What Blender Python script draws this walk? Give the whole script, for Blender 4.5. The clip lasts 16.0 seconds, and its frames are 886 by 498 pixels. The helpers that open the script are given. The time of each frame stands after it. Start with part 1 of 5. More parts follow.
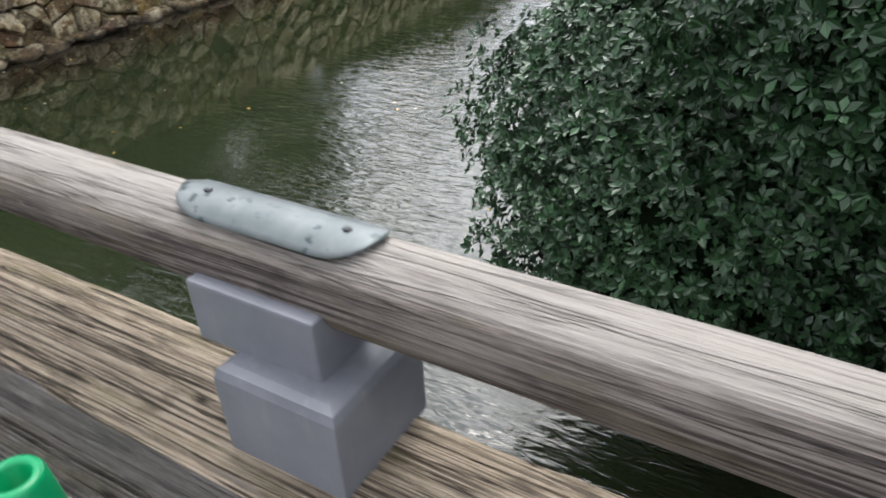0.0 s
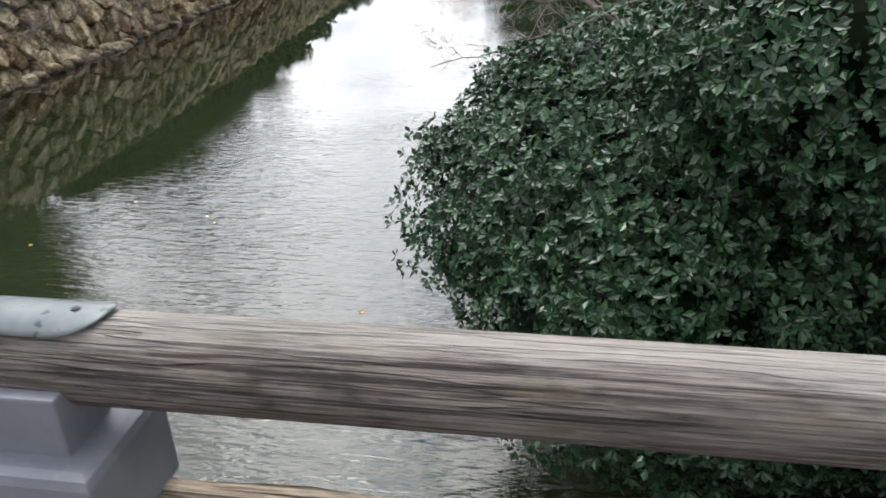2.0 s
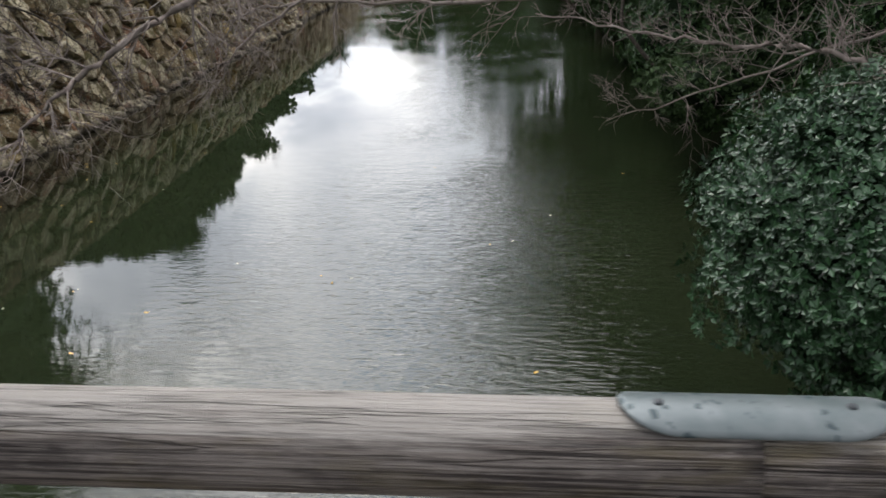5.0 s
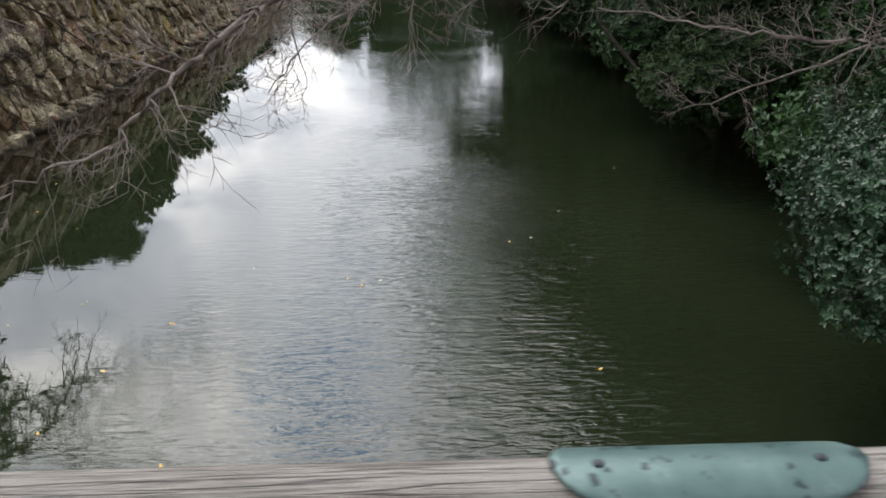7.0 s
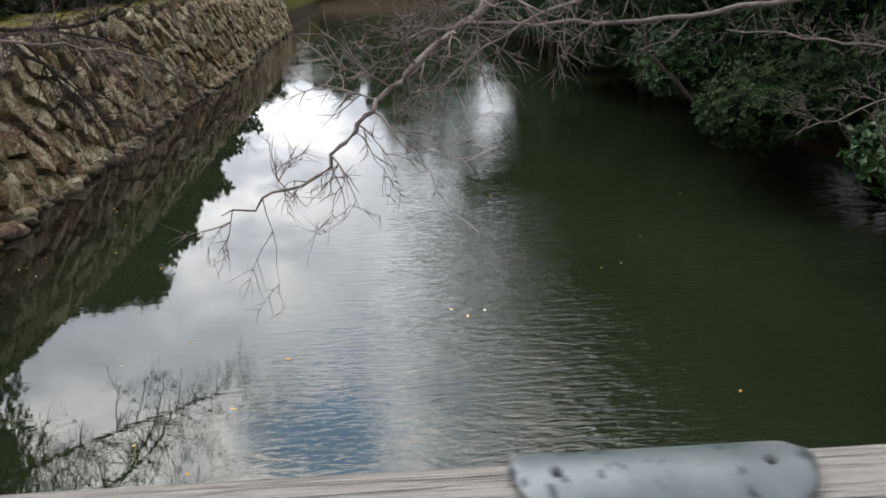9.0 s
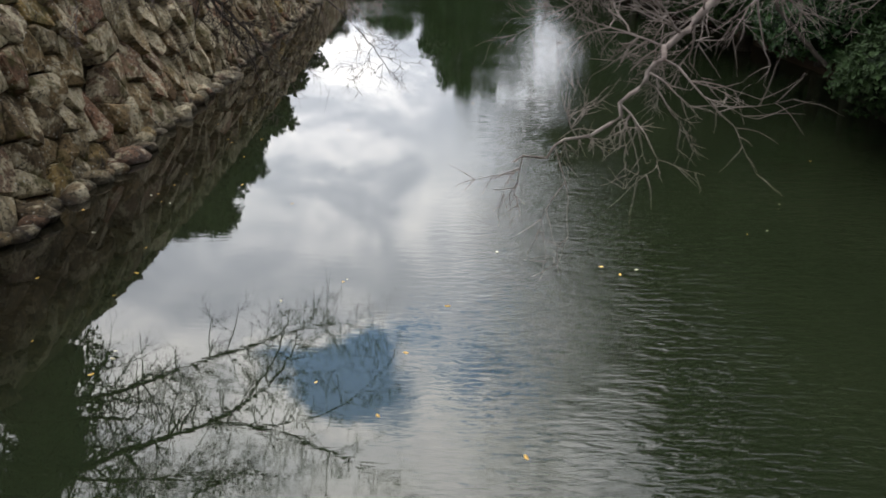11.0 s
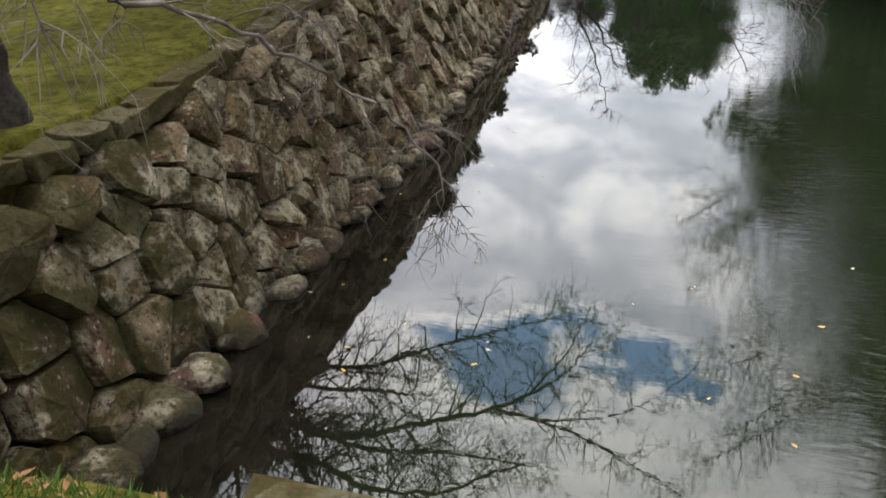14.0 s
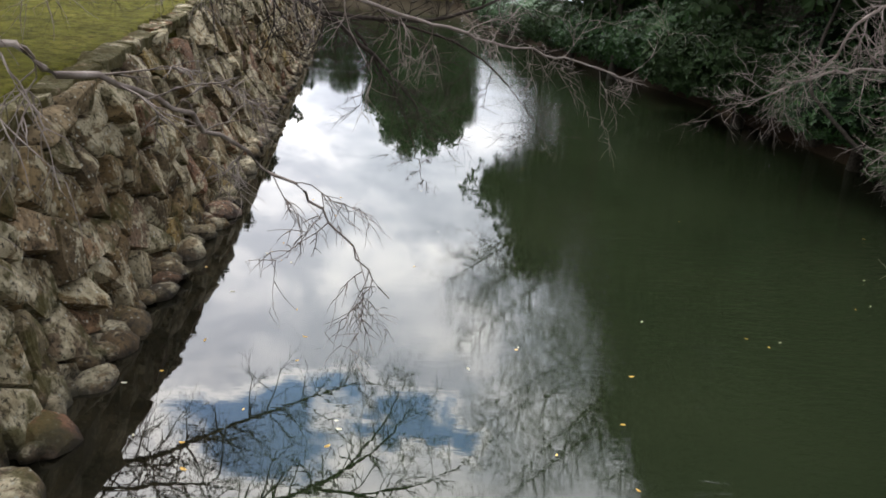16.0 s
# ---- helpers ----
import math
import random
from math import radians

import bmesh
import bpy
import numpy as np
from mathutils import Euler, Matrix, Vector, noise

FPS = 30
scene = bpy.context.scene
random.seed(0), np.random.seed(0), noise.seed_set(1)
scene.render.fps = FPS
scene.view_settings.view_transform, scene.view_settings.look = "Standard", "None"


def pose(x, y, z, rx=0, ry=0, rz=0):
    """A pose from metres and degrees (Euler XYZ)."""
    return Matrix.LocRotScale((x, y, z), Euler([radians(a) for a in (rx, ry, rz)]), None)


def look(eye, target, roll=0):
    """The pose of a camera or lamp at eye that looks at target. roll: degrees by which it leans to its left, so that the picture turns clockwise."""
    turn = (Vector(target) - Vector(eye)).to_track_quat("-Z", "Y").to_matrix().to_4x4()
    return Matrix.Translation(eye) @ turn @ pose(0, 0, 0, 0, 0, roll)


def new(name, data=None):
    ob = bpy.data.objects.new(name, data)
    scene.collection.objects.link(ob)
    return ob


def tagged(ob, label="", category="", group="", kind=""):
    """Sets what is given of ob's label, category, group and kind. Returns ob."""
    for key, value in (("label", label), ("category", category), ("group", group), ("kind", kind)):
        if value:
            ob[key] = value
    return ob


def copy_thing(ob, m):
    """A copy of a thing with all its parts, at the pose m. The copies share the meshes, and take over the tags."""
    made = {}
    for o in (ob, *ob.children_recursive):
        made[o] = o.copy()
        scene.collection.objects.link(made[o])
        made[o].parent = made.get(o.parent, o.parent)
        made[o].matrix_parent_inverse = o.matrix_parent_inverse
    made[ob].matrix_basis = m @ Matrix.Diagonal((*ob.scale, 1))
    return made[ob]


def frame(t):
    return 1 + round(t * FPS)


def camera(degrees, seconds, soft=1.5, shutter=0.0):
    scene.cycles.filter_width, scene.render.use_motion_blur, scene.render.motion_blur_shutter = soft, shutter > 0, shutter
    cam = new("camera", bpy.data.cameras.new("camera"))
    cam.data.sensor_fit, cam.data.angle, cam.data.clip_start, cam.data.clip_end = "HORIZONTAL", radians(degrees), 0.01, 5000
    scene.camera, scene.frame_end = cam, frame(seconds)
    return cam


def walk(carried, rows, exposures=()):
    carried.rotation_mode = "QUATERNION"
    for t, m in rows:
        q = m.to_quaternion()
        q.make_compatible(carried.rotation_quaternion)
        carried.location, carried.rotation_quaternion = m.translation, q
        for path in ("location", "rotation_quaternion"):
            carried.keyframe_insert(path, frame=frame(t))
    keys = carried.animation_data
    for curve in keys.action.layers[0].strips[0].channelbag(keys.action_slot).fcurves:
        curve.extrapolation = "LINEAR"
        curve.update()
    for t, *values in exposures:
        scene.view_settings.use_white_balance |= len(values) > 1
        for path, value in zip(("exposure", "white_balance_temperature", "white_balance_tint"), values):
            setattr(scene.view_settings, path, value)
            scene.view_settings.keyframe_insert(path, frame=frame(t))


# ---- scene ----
cam = camera(62.91, 16.0, soft=1.7, shutter=0.25)

# seconds, eye, yaw (to the left of +y), pitch, lean
ROWS = [
    (0, 0.332, -0.624, 1.180, 31.68, -32.58, -2.87),
    (0.5, -0.152, -0.694, 1.214, 23.24, -30.90, -1.66),
    (1, -0.661, -0.777, 1.231, 18.55, -29.75, -0.45),
    (1.5, -1.100, -0.795, 1.262, 14.37, -28.30, -1.10),
    (2, -1.538, -0.807, 1.231, 8.74, -26.49, -1.26),
    (2.5, -2.066, -0.814, 1.209, 3.40, -24.17, -0.90),
    (3, -2.647, -0.901, 1.283, 8.90, -22.78, -2.04),
    (3.5, -3.092, -0.933, 1.292, 6.90, -24.37, -2.48),
    (4, -3.591, -0.875, 1.271, 6.00, -23.29, -2.02),
    (4.2, -3.815, -0.863, 1.288, 6.69, -22.80, -0.80),
    (6.5, -6.137, -0.700, 1.228, -0.45, -22.79, -2.34),
    (7, -6.639, -0.638, 1.233, -1.92, -23.03, -0.30),
    (7.5, -7.138, -0.711, 1.243, -4.44, -23.26, -0.03),
    (8, -7.690, -0.733, 1.268, -2.00, -22.11, -0.70),
    (8.5, -8.150, -0.651, 1.215, -1.02, -20.56, -1.19),
    (9, -8.530, -0.522, 1.104, -2.25, -20.14, -1.90),
    (11.3, -10.888, -0.182, 1.057, 1.35, -24.45, 1.70),
    (11.5, -11.087, -0.169, 1.060, 2.09, -24.25, 2.01),
    (12, -11.636, -0.151, 1.066, 7.54, -24.38, 0.41),
    (12.5, -12.247, -0.208, 1.056, 10.48, -26.47, 0.14),
    (13, -12.763, -0.229, 1.032, 14.55, -26.98, -0.32),
    (13.5, -13.206, -0.218, 1.040, 17.70, -25.05, -1.14),
    (14, -13.542, -0.195, 1.110, 14.75, -25.39, -0.70),
    (14.5, -13.810, -0.155, 1.251, 7.99, -22.33, 1.34),
    (15, -14.152, -0.156, 1.293, -0.03, -21.03, 2.75),
    (15.5, -14.468, -0.169, 1.252, -4.00, -20.68, 4.29),
    (16, -14.711, -0.170, 1.162, -5.57, -19.74, 5.03),
]


def carried(x, y, z, yaw, pitch, lean):
    yaw, pitch = radians(yaw), radians(pitch)
    ahead = Vector((-math.sin(yaw) * math.cos(pitch), math.cos(yaw) * math.cos(pitch), math.sin(pitch)))
    return look((x, y, z), Vector((x, y, z)) + ahead, lean)


walk(cam, [(t, carried(*row)) for t, *row in ROWS],
     [(0, 0.5), (1.2, 0.45), (2.5, 0.16), (4, -0.12), (8.5, -0.2), (12.5, -0.2), (14, -0.05), (16, 0.12)])

# ---- light ----
SUN_UP, SUN_SIDE = radians(66), radians(-30)          # height, turn from +y towards +x
world = bpy.data.worlds.new("sky")
scene.world = world
world.use_nodes = True
wn, wl = world.node_tree.nodes, world.node_tree.links
wn.clear()
w_out = wn.new("ShaderNodeOutputWorld")
w_bg = wn.new("ShaderNodeBackground")
w_sky = wn.new("ShaderNodeTexSky")
w_sky.sky_type = "NISHITA"
w_sky.sun_disc = False
w_sky.sun_elevation = SUN_UP
w_sky.sun_rotation = SUN_SIDE
w_co = wn.new("ShaderNodeTexCoord")
w_sep = wn.new("ShaderNodeSeparateXYZ")
wl.new(w_co.outputs["Generated"], w_sep.inputs[0])
# clouds lie on a flat layer overhead: direction divided by its height
w_h = wn.new("ShaderNodeMath"); w_h.operation = "MAXIMUM"; w_h.inputs[1].default_value = 0.0
wl.new(w_sep.outputs[2], w_h.inputs[0])
w_add = wn.new("ShaderNodeMath"); w_add.operation = "ADD"; w_add.inputs[1].default_value = 0.22
wl.new(w_h.outputs[0], w_add.inputs[0])
w_div = wn.new("ShaderNodeVectorMath"); w_div.operation = "DIVIDE"
w_com = wn.new("ShaderNodeCombineXYZ")
for i in range(3):
    wl.new(w_add.outputs[0], w_com.inputs[i])
wl.new(w_co.outputs["Generated"], w_div.inputs[0])
wl.new(w_com.outputs[0], w_div.inputs[1])


def sky_noise(scale, detail, rough, shift):
    m = wn.new("ShaderNodeVectorMath"); m.operation = "ADD"; m.inputs[1].default_value = shift
    wl.new(w_div.outputs[0], m.inputs[0])
    n = wn.new("ShaderNodeTexNoise")
    n.inputs["Scale"].default_value, n.inputs["Detail"].default_value, n.inputs["Roughness"].default_value = scale, detail, rough
    n.inputs["Distortion"].default_value = 0.4
    wl.new(m.outputs[0], n.inputs["Vector"])
    return n.outputs["Fac"]


def sky_ramp(src, stops):
    r = wn.new("ShaderNodeValToRGB")
    e = r.color_ramp.elements
    while len(e) < len(stops):
        e.new(0.5)
    for el, (p, c) in zip(e, stops):
        el.position, el.color = p, (*c, 1)
    wl.new(src, r.inputs[0])
    return r.outputs[0]


def sky_calc(how, a, b, c=None):
    m = wn.new("ShaderNodeMath")
    m.operation = how
    for sock, v in zip(m.inputs, (a, b, c)):
        if isinstance(v, (int, float)):
            sock.default_value = v
        elif v is not None:
            wl.new(v, sock)
    return m.outputs[0]


# the cloud layer is torn and folded by its own turbulence
w_tear = wn.new("ShaderNodeTexNoise")
w_tear.inputs["Scale"].default_value, w_tear.inputs["Detail"].default_value, w_tear.inputs["Roughness"].default_value = 4.2, 7, 0.62
wl.new(w_div.outputs[0], w_tear.inputs["Vector"])
w_off = wn.new("ShaderNodeVectorMath"); w_off.operation = "SUBTRACT"; w_off.inputs[1].default_value = (0.5, 0.5, 0.5)
wl.new(w_tear.outputs["Color"], w_off.inputs[0])
w_fold = wn.new("ShaderNodeVectorMath"); w_fold.operation = "MULTIPLY_ADD"; w_fold.inputs[1].default_value = (0.6, 0.46, 0.0)
wl.new(w_off.outputs[0], w_fold.inputs[0])
wl.new(w_div.outputs[0], w_fold.inputs[2])


def cloud_mass(x, y, wide, deep):
    """1 in the middle of one mass of the cloud layer, 0 at its rim and beyond."""
    d = wn.new("ShaderNodeVectorMath"); d.operation = "SUBTRACT"; d.inputs[1].default_value = (x, y, 0)
    wl.new(w_fold.outputs[0], d.inputs[0])
    k = wn.new("ShaderNodeVectorMath"); k.operation = "MULTIPLY"; k.inputs[1].default_value = (1 / wide, 1 / deep, 0)
    wl.new(d.outputs[0], k.inputs[0])
    n = wn.new("ShaderNodeVectorMath"); n.operation = "LENGTH"
    wl.new(k.outputs[0], n.inputs[0])
    r = wn.new("ShaderNodeMapRange"); r.interpolation_type = "SMOOTHSTEP"
    r.inputs["From Min"].default_value, r.inputs["From Max"].default_value = 0.0, 1.0
    r.inputs["To Min"].default_value, r.inputs["To Max"].default_value = 1.0, 0.0
    wl.new(n.outputs["Value"], r.inputs["Value"])
    return r.outputs[0]


# blue shows through one gap, whose rims are sunlit
gap = sky_calc("MAXIMUM", cloud_mass(-0.16, 1.07, 0.30, 0.15), cloud_mass(0.12, 1.07, 0.17, 0.08))
CLOUD_COVER = sky_ramp(gap, [(0.24, (1, 1, 1)), (0.60, (0, 0, 0))])
bright = sky_calc("MULTIPLY", sky_ramp(gap, [(0.0, (0, 0, 0)), (0.16, (1, 1, 1)), (0.45, (1, 1, 1))]), 0.95)
for x, y, wide, deep, k in ((0.02, 1.62, 0.24, 0.16, 0.9), (-0.33, 1.93, 0.26, 0.2, 0.9), (-0.58, 1.85, 0.3, 0.35, 1.0), (-0.33, 2.5, 0.3, 0.4, 1.0), (0.17, 1.28, 0.2, 0.12, 0.6), (-0.05, 0.84, 0.7, 0.26, 0.9), (-0.62, 1.0, 0.4, 0.4, 0.8)):
    bright = sky_calc("MULTIPLY_ADD", cloud_mass(x, y, wide, deep), k, bright)
w_body = sky_calc("MULTIPLY_ADD", bright, 0.26, sky_noise(3.4, 8, 0.6, (1.7, 2.2, 0.0)))
CLOUD_TONE = sky_ramp(w_body, [(0.36, (8.6, 9.1, 10.3)), (0.52, (11.5, 11.9, 13.0)), (0.64, (16.2, 16.2, 16.8)), (0.80, (22.0, 21.5, 21.0))])
w_mix = wn.new("ShaderNodeMix"); w_mix.data_type = "RGBA"
wl.new(CLOUD_COVER, w_mix.inputs[0])
w_clear = wn.new("ShaderNodeVectorMath"); w_clear.operation = "MULTIPLY"; w_clear.inputs[1].default_value = (3.5, 4.1, 4.1)
wl.new(w_sky.outputs[0], w_clear.inputs[0])
wl.new(w_clear.outputs[0], w_mix.inputs[6])
# clouds glow towards the veiled sun
w_dot = wn.new("ShaderNodeVectorMath"); w_dot.operation = "DOT_PRODUCT"
glow_from = Vector((-0.16, 0.69, 0.70)).normalized()
w_dot.inputs[1].default_value = glow_from
wl.new(w_co.outputs["Generated"], w_dot.inputs[0])
w_pos = wn.new("ShaderNodeMath"); w_pos.operation = "MAXIMUM"; w_pos.inputs[1].default_value = 0.0
wl.new(w_dot.outputs["Value"], w_pos.inputs[0])
w_pow = wn.new("ShaderNodeMath"); w_pow.operation = "POWER"; w_pow.inputs[1].default_value = 5.0
wl.new(w_pos.outputs[0], w_pow.inputs[0])
w_lift = wn.new("ShaderNodeMath"); w_lift.operation = "MULTIPLY_ADD"
w_lift.inputs[1].default_value, w_lift.inputs[2].default_value = 2.1, 0.56
wl.new(w_pow.outputs[0], w_lift.inputs[0])
w_glow = wn.new("ShaderNodeVectorMath"); w_glow.operation = "SCALE"
wl.new(CLOUD_TONE, w_glow.inputs[0])
wl.new(w_lift.outputs[0], w_glow.inputs["Scale"])
wl.new(w_glow.outputs[0], w_mix.inputs[7])
wl.new(w_mix.outputs[2], w_bg.inputs["Color"])
w_bg.inputs["Strength"].default_value = 0.138
wl.new(w_bg.outputs[0], w_out.inputs[0])

sun = new("sun", bpy.data.lights.new("sun", "SUN"))
sun.data.energy, sun.data.angle, sun.data.color = 1.3, radians(20), (1.0, 0.95, 0.88)
sun_from = Vector((math.sin(SUN_SIDE) * math.cos(SUN_UP), math.cos(SUN_SIDE) * math.cos(SUN_UP), math.sin(SUN_UP)))
sun.matrix_world = look(sun_from * 60, (0, 0, 0))


# ---- materials ----
def material(name, rough=0.8, metal=0.0, spec=0.5):
    m = bpy.data.materials.new(name)
    m.use_nodes = True
    b = m.node_tree.nodes["Principled BSDF"]
    b.inputs["Roughness"].default_value, b.inputs["Metallic"].default_value = rough, metal
    b.inputs["Specular IOR Level"].default_value = spec
    return m, m.node_tree.nodes, m.node_tree.links, b


def coords(nt, nl, stretch=(1, 1, 1), kind="Object", turn=(0, 0, 0)):
    c = nt.new("ShaderNodeTexCoord")
    mp = nt.new("ShaderNodeMapping")
    mp.inputs["Scale"].default_value, mp.inputs["Rotation"].default_value = stretch, turn
    nl.new(c.outputs[kind], mp.inputs["Vector"])
    return mp.outputs[0]


def world_coords(nt, nl, stretch=(1, 1, 1)):
    c = nt.new("ShaderNodeNewGeometry")
    mp = nt.new("ShaderNodeMapping")
    mp.inputs["Scale"].default_value = stretch
    nl.new(c.outputs["Position"], mp.inputs["Vector"])
    return mp.outputs[0]


def noise_tex(nt, nl, vec, scale, detail=5, rough=0.6, distort=0.0):
    n = nt.new("ShaderNodeTexNoise")
    n.inputs["Scale"].default_value, n.inputs["Detail"].default_value = scale, detail
    n.inputs["Roughness"].default_value, n.inputs["Distortion"].default_value = rough, distort
    nl.new(vec, n.inputs["Vector"])
    return n.outputs["Fac"]


def ramp(nt, nl, src, stops):
    r = nt.new("ShaderNodeValToRGB")
    e = r.color_ramp.elements
    while len(e) < len(stops):
        e.new(0.5)
    for el, (p, c) in zip(e, stops):
        c = (c, c, c) if isinstance(c, (int, float)) else c
        el.position, el.color = p, (*c, 1)
    nl.new(src, r.inputs[0])
    return r.outputs[0]


def blend(nt, nl, fac, a, b, how="MIX"):
    m = nt.new("ShaderNodeMix")
    m.data_type, m.blend_type = "RGBA", how
    for sock, v in ((m.inputs[0], fac), (m.inputs[6], a), (m.inputs[7], b)):
        if isinstance(v, (int, float)):
            sock.default_value = v
        elif isinstance(v, tuple):
            sock.default_value = (*v, 1)
        else:
            nl.new(v, sock)
    return m.outputs[2]


def calc(nt, nl, how, a, b):
    m = nt.new("ShaderNodeMath")
    m.operation = how
    for sock, v in ((m.inputs[0], a), (m.inputs[1], b)):
        if isinstance(v, (int, float)):
            sock.default_value = v
        else:
            nl.new(v, sock)
    return m.outputs[0]


def bumped(nt, nl, b, height, strength=0.5, distance=0.01, under=None):
    n = nt.new("ShaderNodeBump")
    n.inputs["Strength"].default_value, n.inputs["Distance"].default_value = strength, distance
    nl.new(height, n.inputs["Height"])
    if under is not None:
        nl.new(under, n.inputs["Normal"])
    nl.new(n.outputs[0], b.inputs["Normal"])
    return n.outputs[0]


def object_random(nt):
    return nt.new("ShaderNodeObjectInfo").outputs["Random"]


def island_random(nt):
    return nt.new("ShaderNodeNewGeometry").outputs["Random Per Island"]


def weathered_wood(name, light, mid, dark, moss, cracks=1.0, top_tone=None, side=None):
    """Old grey timber with its grain along x."""
    m, nt, nl, b = material(name, 0.85, spec=0.25)
    v = coords(nt, nl, (2.2, 52, 52))
    grain = noise_tex(nt, nl, v, 2.4, 10, 0.68, 0.06)
    fine = noise_tex(nt, nl, coords(nt, nl, (0.7, 80, 80)), 2.2, 5, 0.6)
    blotch = noise_tex(nt, nl, coords(nt, nl, (2.2, 9, 9)), 1.6, 5, 0.6)
    fleck = noise_tex(nt, nl, coords(nt, nl, (13, 44, 44)), 1.5, 6, 0.65)
    check = noise_tex(nt, nl, coords(nt, nl, (0.55, 17, 17)), 2.0, 3, 0.5, 0.1)
    col = ramp(nt, nl, grain, [(0.33, dark), (0.45, mid), (0.60, light)])
    col = blend(nt, nl, ramp(nt, nl, fleck, [(0.55, 0.0), (0.66, 0.75)]), col, light)
    col = blend(nt, nl, ramp(nt, nl, noise_tex(nt, nl, coords(nt, nl, (6, 14, 14)), 1.4, 6), [(0.54, 0.0), (0.68, 0.7)]), col, dark)
    col = blend(nt, nl, ramp(nt, nl, fine, [(0.41, 0.85), (0.50, 0.0)]), col, dark)
    col = blend(nt, nl, ramp(nt, nl, blotch, [(0.52, 0.0), (0.66, 0.5)]), col, moss)
    pale = noise_tex(nt, nl, coords(nt, nl, (1.6, 7, 7)), 1.3, 7, 0.6)
    col = blend(nt, nl, ramp(nt, nl, pale, [(0.52, 0.0), (0.64, 0.45)]), col, tuple(min(0.8, 1.15 * c) for c in light))
    crack = ramp(nt, nl, check, [(0.462, 0.0), (0.482, 1.0), (0.502, 0.0)])
    col = blend(nt, nl, calc(nt, nl, "MULTIPLY", crack, 0.9 * min(1.0, cracks)), col, tuple(0.4 * c for c in dark))
    if top_tone:
        # faces turned up are smoother and paler, along a ragged edge
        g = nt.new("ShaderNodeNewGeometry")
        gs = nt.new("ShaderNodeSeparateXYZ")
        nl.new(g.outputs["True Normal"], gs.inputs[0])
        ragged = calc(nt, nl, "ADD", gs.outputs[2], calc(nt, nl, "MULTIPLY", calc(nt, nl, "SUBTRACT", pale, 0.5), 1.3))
        upturned = ramp(nt, nl, ragged, [(0.66, 0.0), (0.9, 0.75)])
        streak = ramp(nt, nl, grain, [(0.38, tuple(0.55 * c for c in top_tone)), (0.5, top_tone)])
        col = blend(nt, nl, upturned, col, streak)
        fine = blend(nt, nl, upturned, fine, (0.5, 0.5, 0.5))
    if side:
        # the sawn upright faces keep an even grey
        g = nt.new("ShaderNodeNewGeometry")
        gs = nt.new("ShaderNodeSeparateXYZ")
        nl.new(g.outputs["True Normal"], gs.inputs[0])
        sawn = ramp(nt, nl, calc(nt, nl, "ABSOLUTE", gs.outputs[2], 0.0), [(0.45, 0.85), (0.65, 0.0)])
        col = blend(nt, nl, sawn, col, ramp(nt, nl, fleck, [(0.3, tuple(0.55 * c for c in side)), (0.7, side)]))
    nl.new(col, b.inputs["Base Color"])
    h = calc(nt, nl, "SUBTRACT", blend(nt, nl, 0.65, grain, fine), calc(nt, nl, "MULTIPLY", crack, 0.9 * cracks))
    bumped(nt, nl, b, h, 1.0, 0.022)
    return m


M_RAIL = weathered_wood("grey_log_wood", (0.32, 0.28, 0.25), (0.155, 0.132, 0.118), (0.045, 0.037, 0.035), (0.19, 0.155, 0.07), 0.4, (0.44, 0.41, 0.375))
M_BEAM = weathered_wood("split_timber", (0.52, 0.43, 0.33), (0.32, 0.26, 0.19), (0.06, 0.047, 0.036), (0.20, 0.18, 0.09), 1.2, side=(0.30, 0.285, 0.28))
M_POST = weathered_wood("dark_post_wood", (0.10, 0.09, 0.08), (0.06, 0.052, 0.046), (0.02, 0.018, 0.016), (0.07, 0.065, 0.03))
M_DECK = weathered_wood("deck_wood", (0.34, 0.32, 0.29), (0.22, 0.20, 0.175), (0.07, 0.06, 0.05), (0.2, 0.18, 0.12))


def grey_cladding():
    m, nt, nl, b = material("grey_cladding", 0.45, spec=0.4)
    n = noise_tex(nt, nl, coords(nt, nl), 9, 5)
    s = noise_tex(nt, nl, coords(nt, nl, (14, 14, 2)), 2.5, 4)
    col = ramp(nt, nl, n, [(0.3, (0.155, 0.165, 0.19)), (0.7, (0.215, 0.225, 0.255))])
    col = blend(nt, nl, ramp(nt, nl, s, [(0.56, 0.0), (0.75, 0.35)]), col, (0.30, 0.30, 0.30))
    nl.new(col, b.inputs["Base Color"])
    bumped(nt, nl, b, n, 0.15, 0.003)
    return m


M_GREY = grey_cladding()


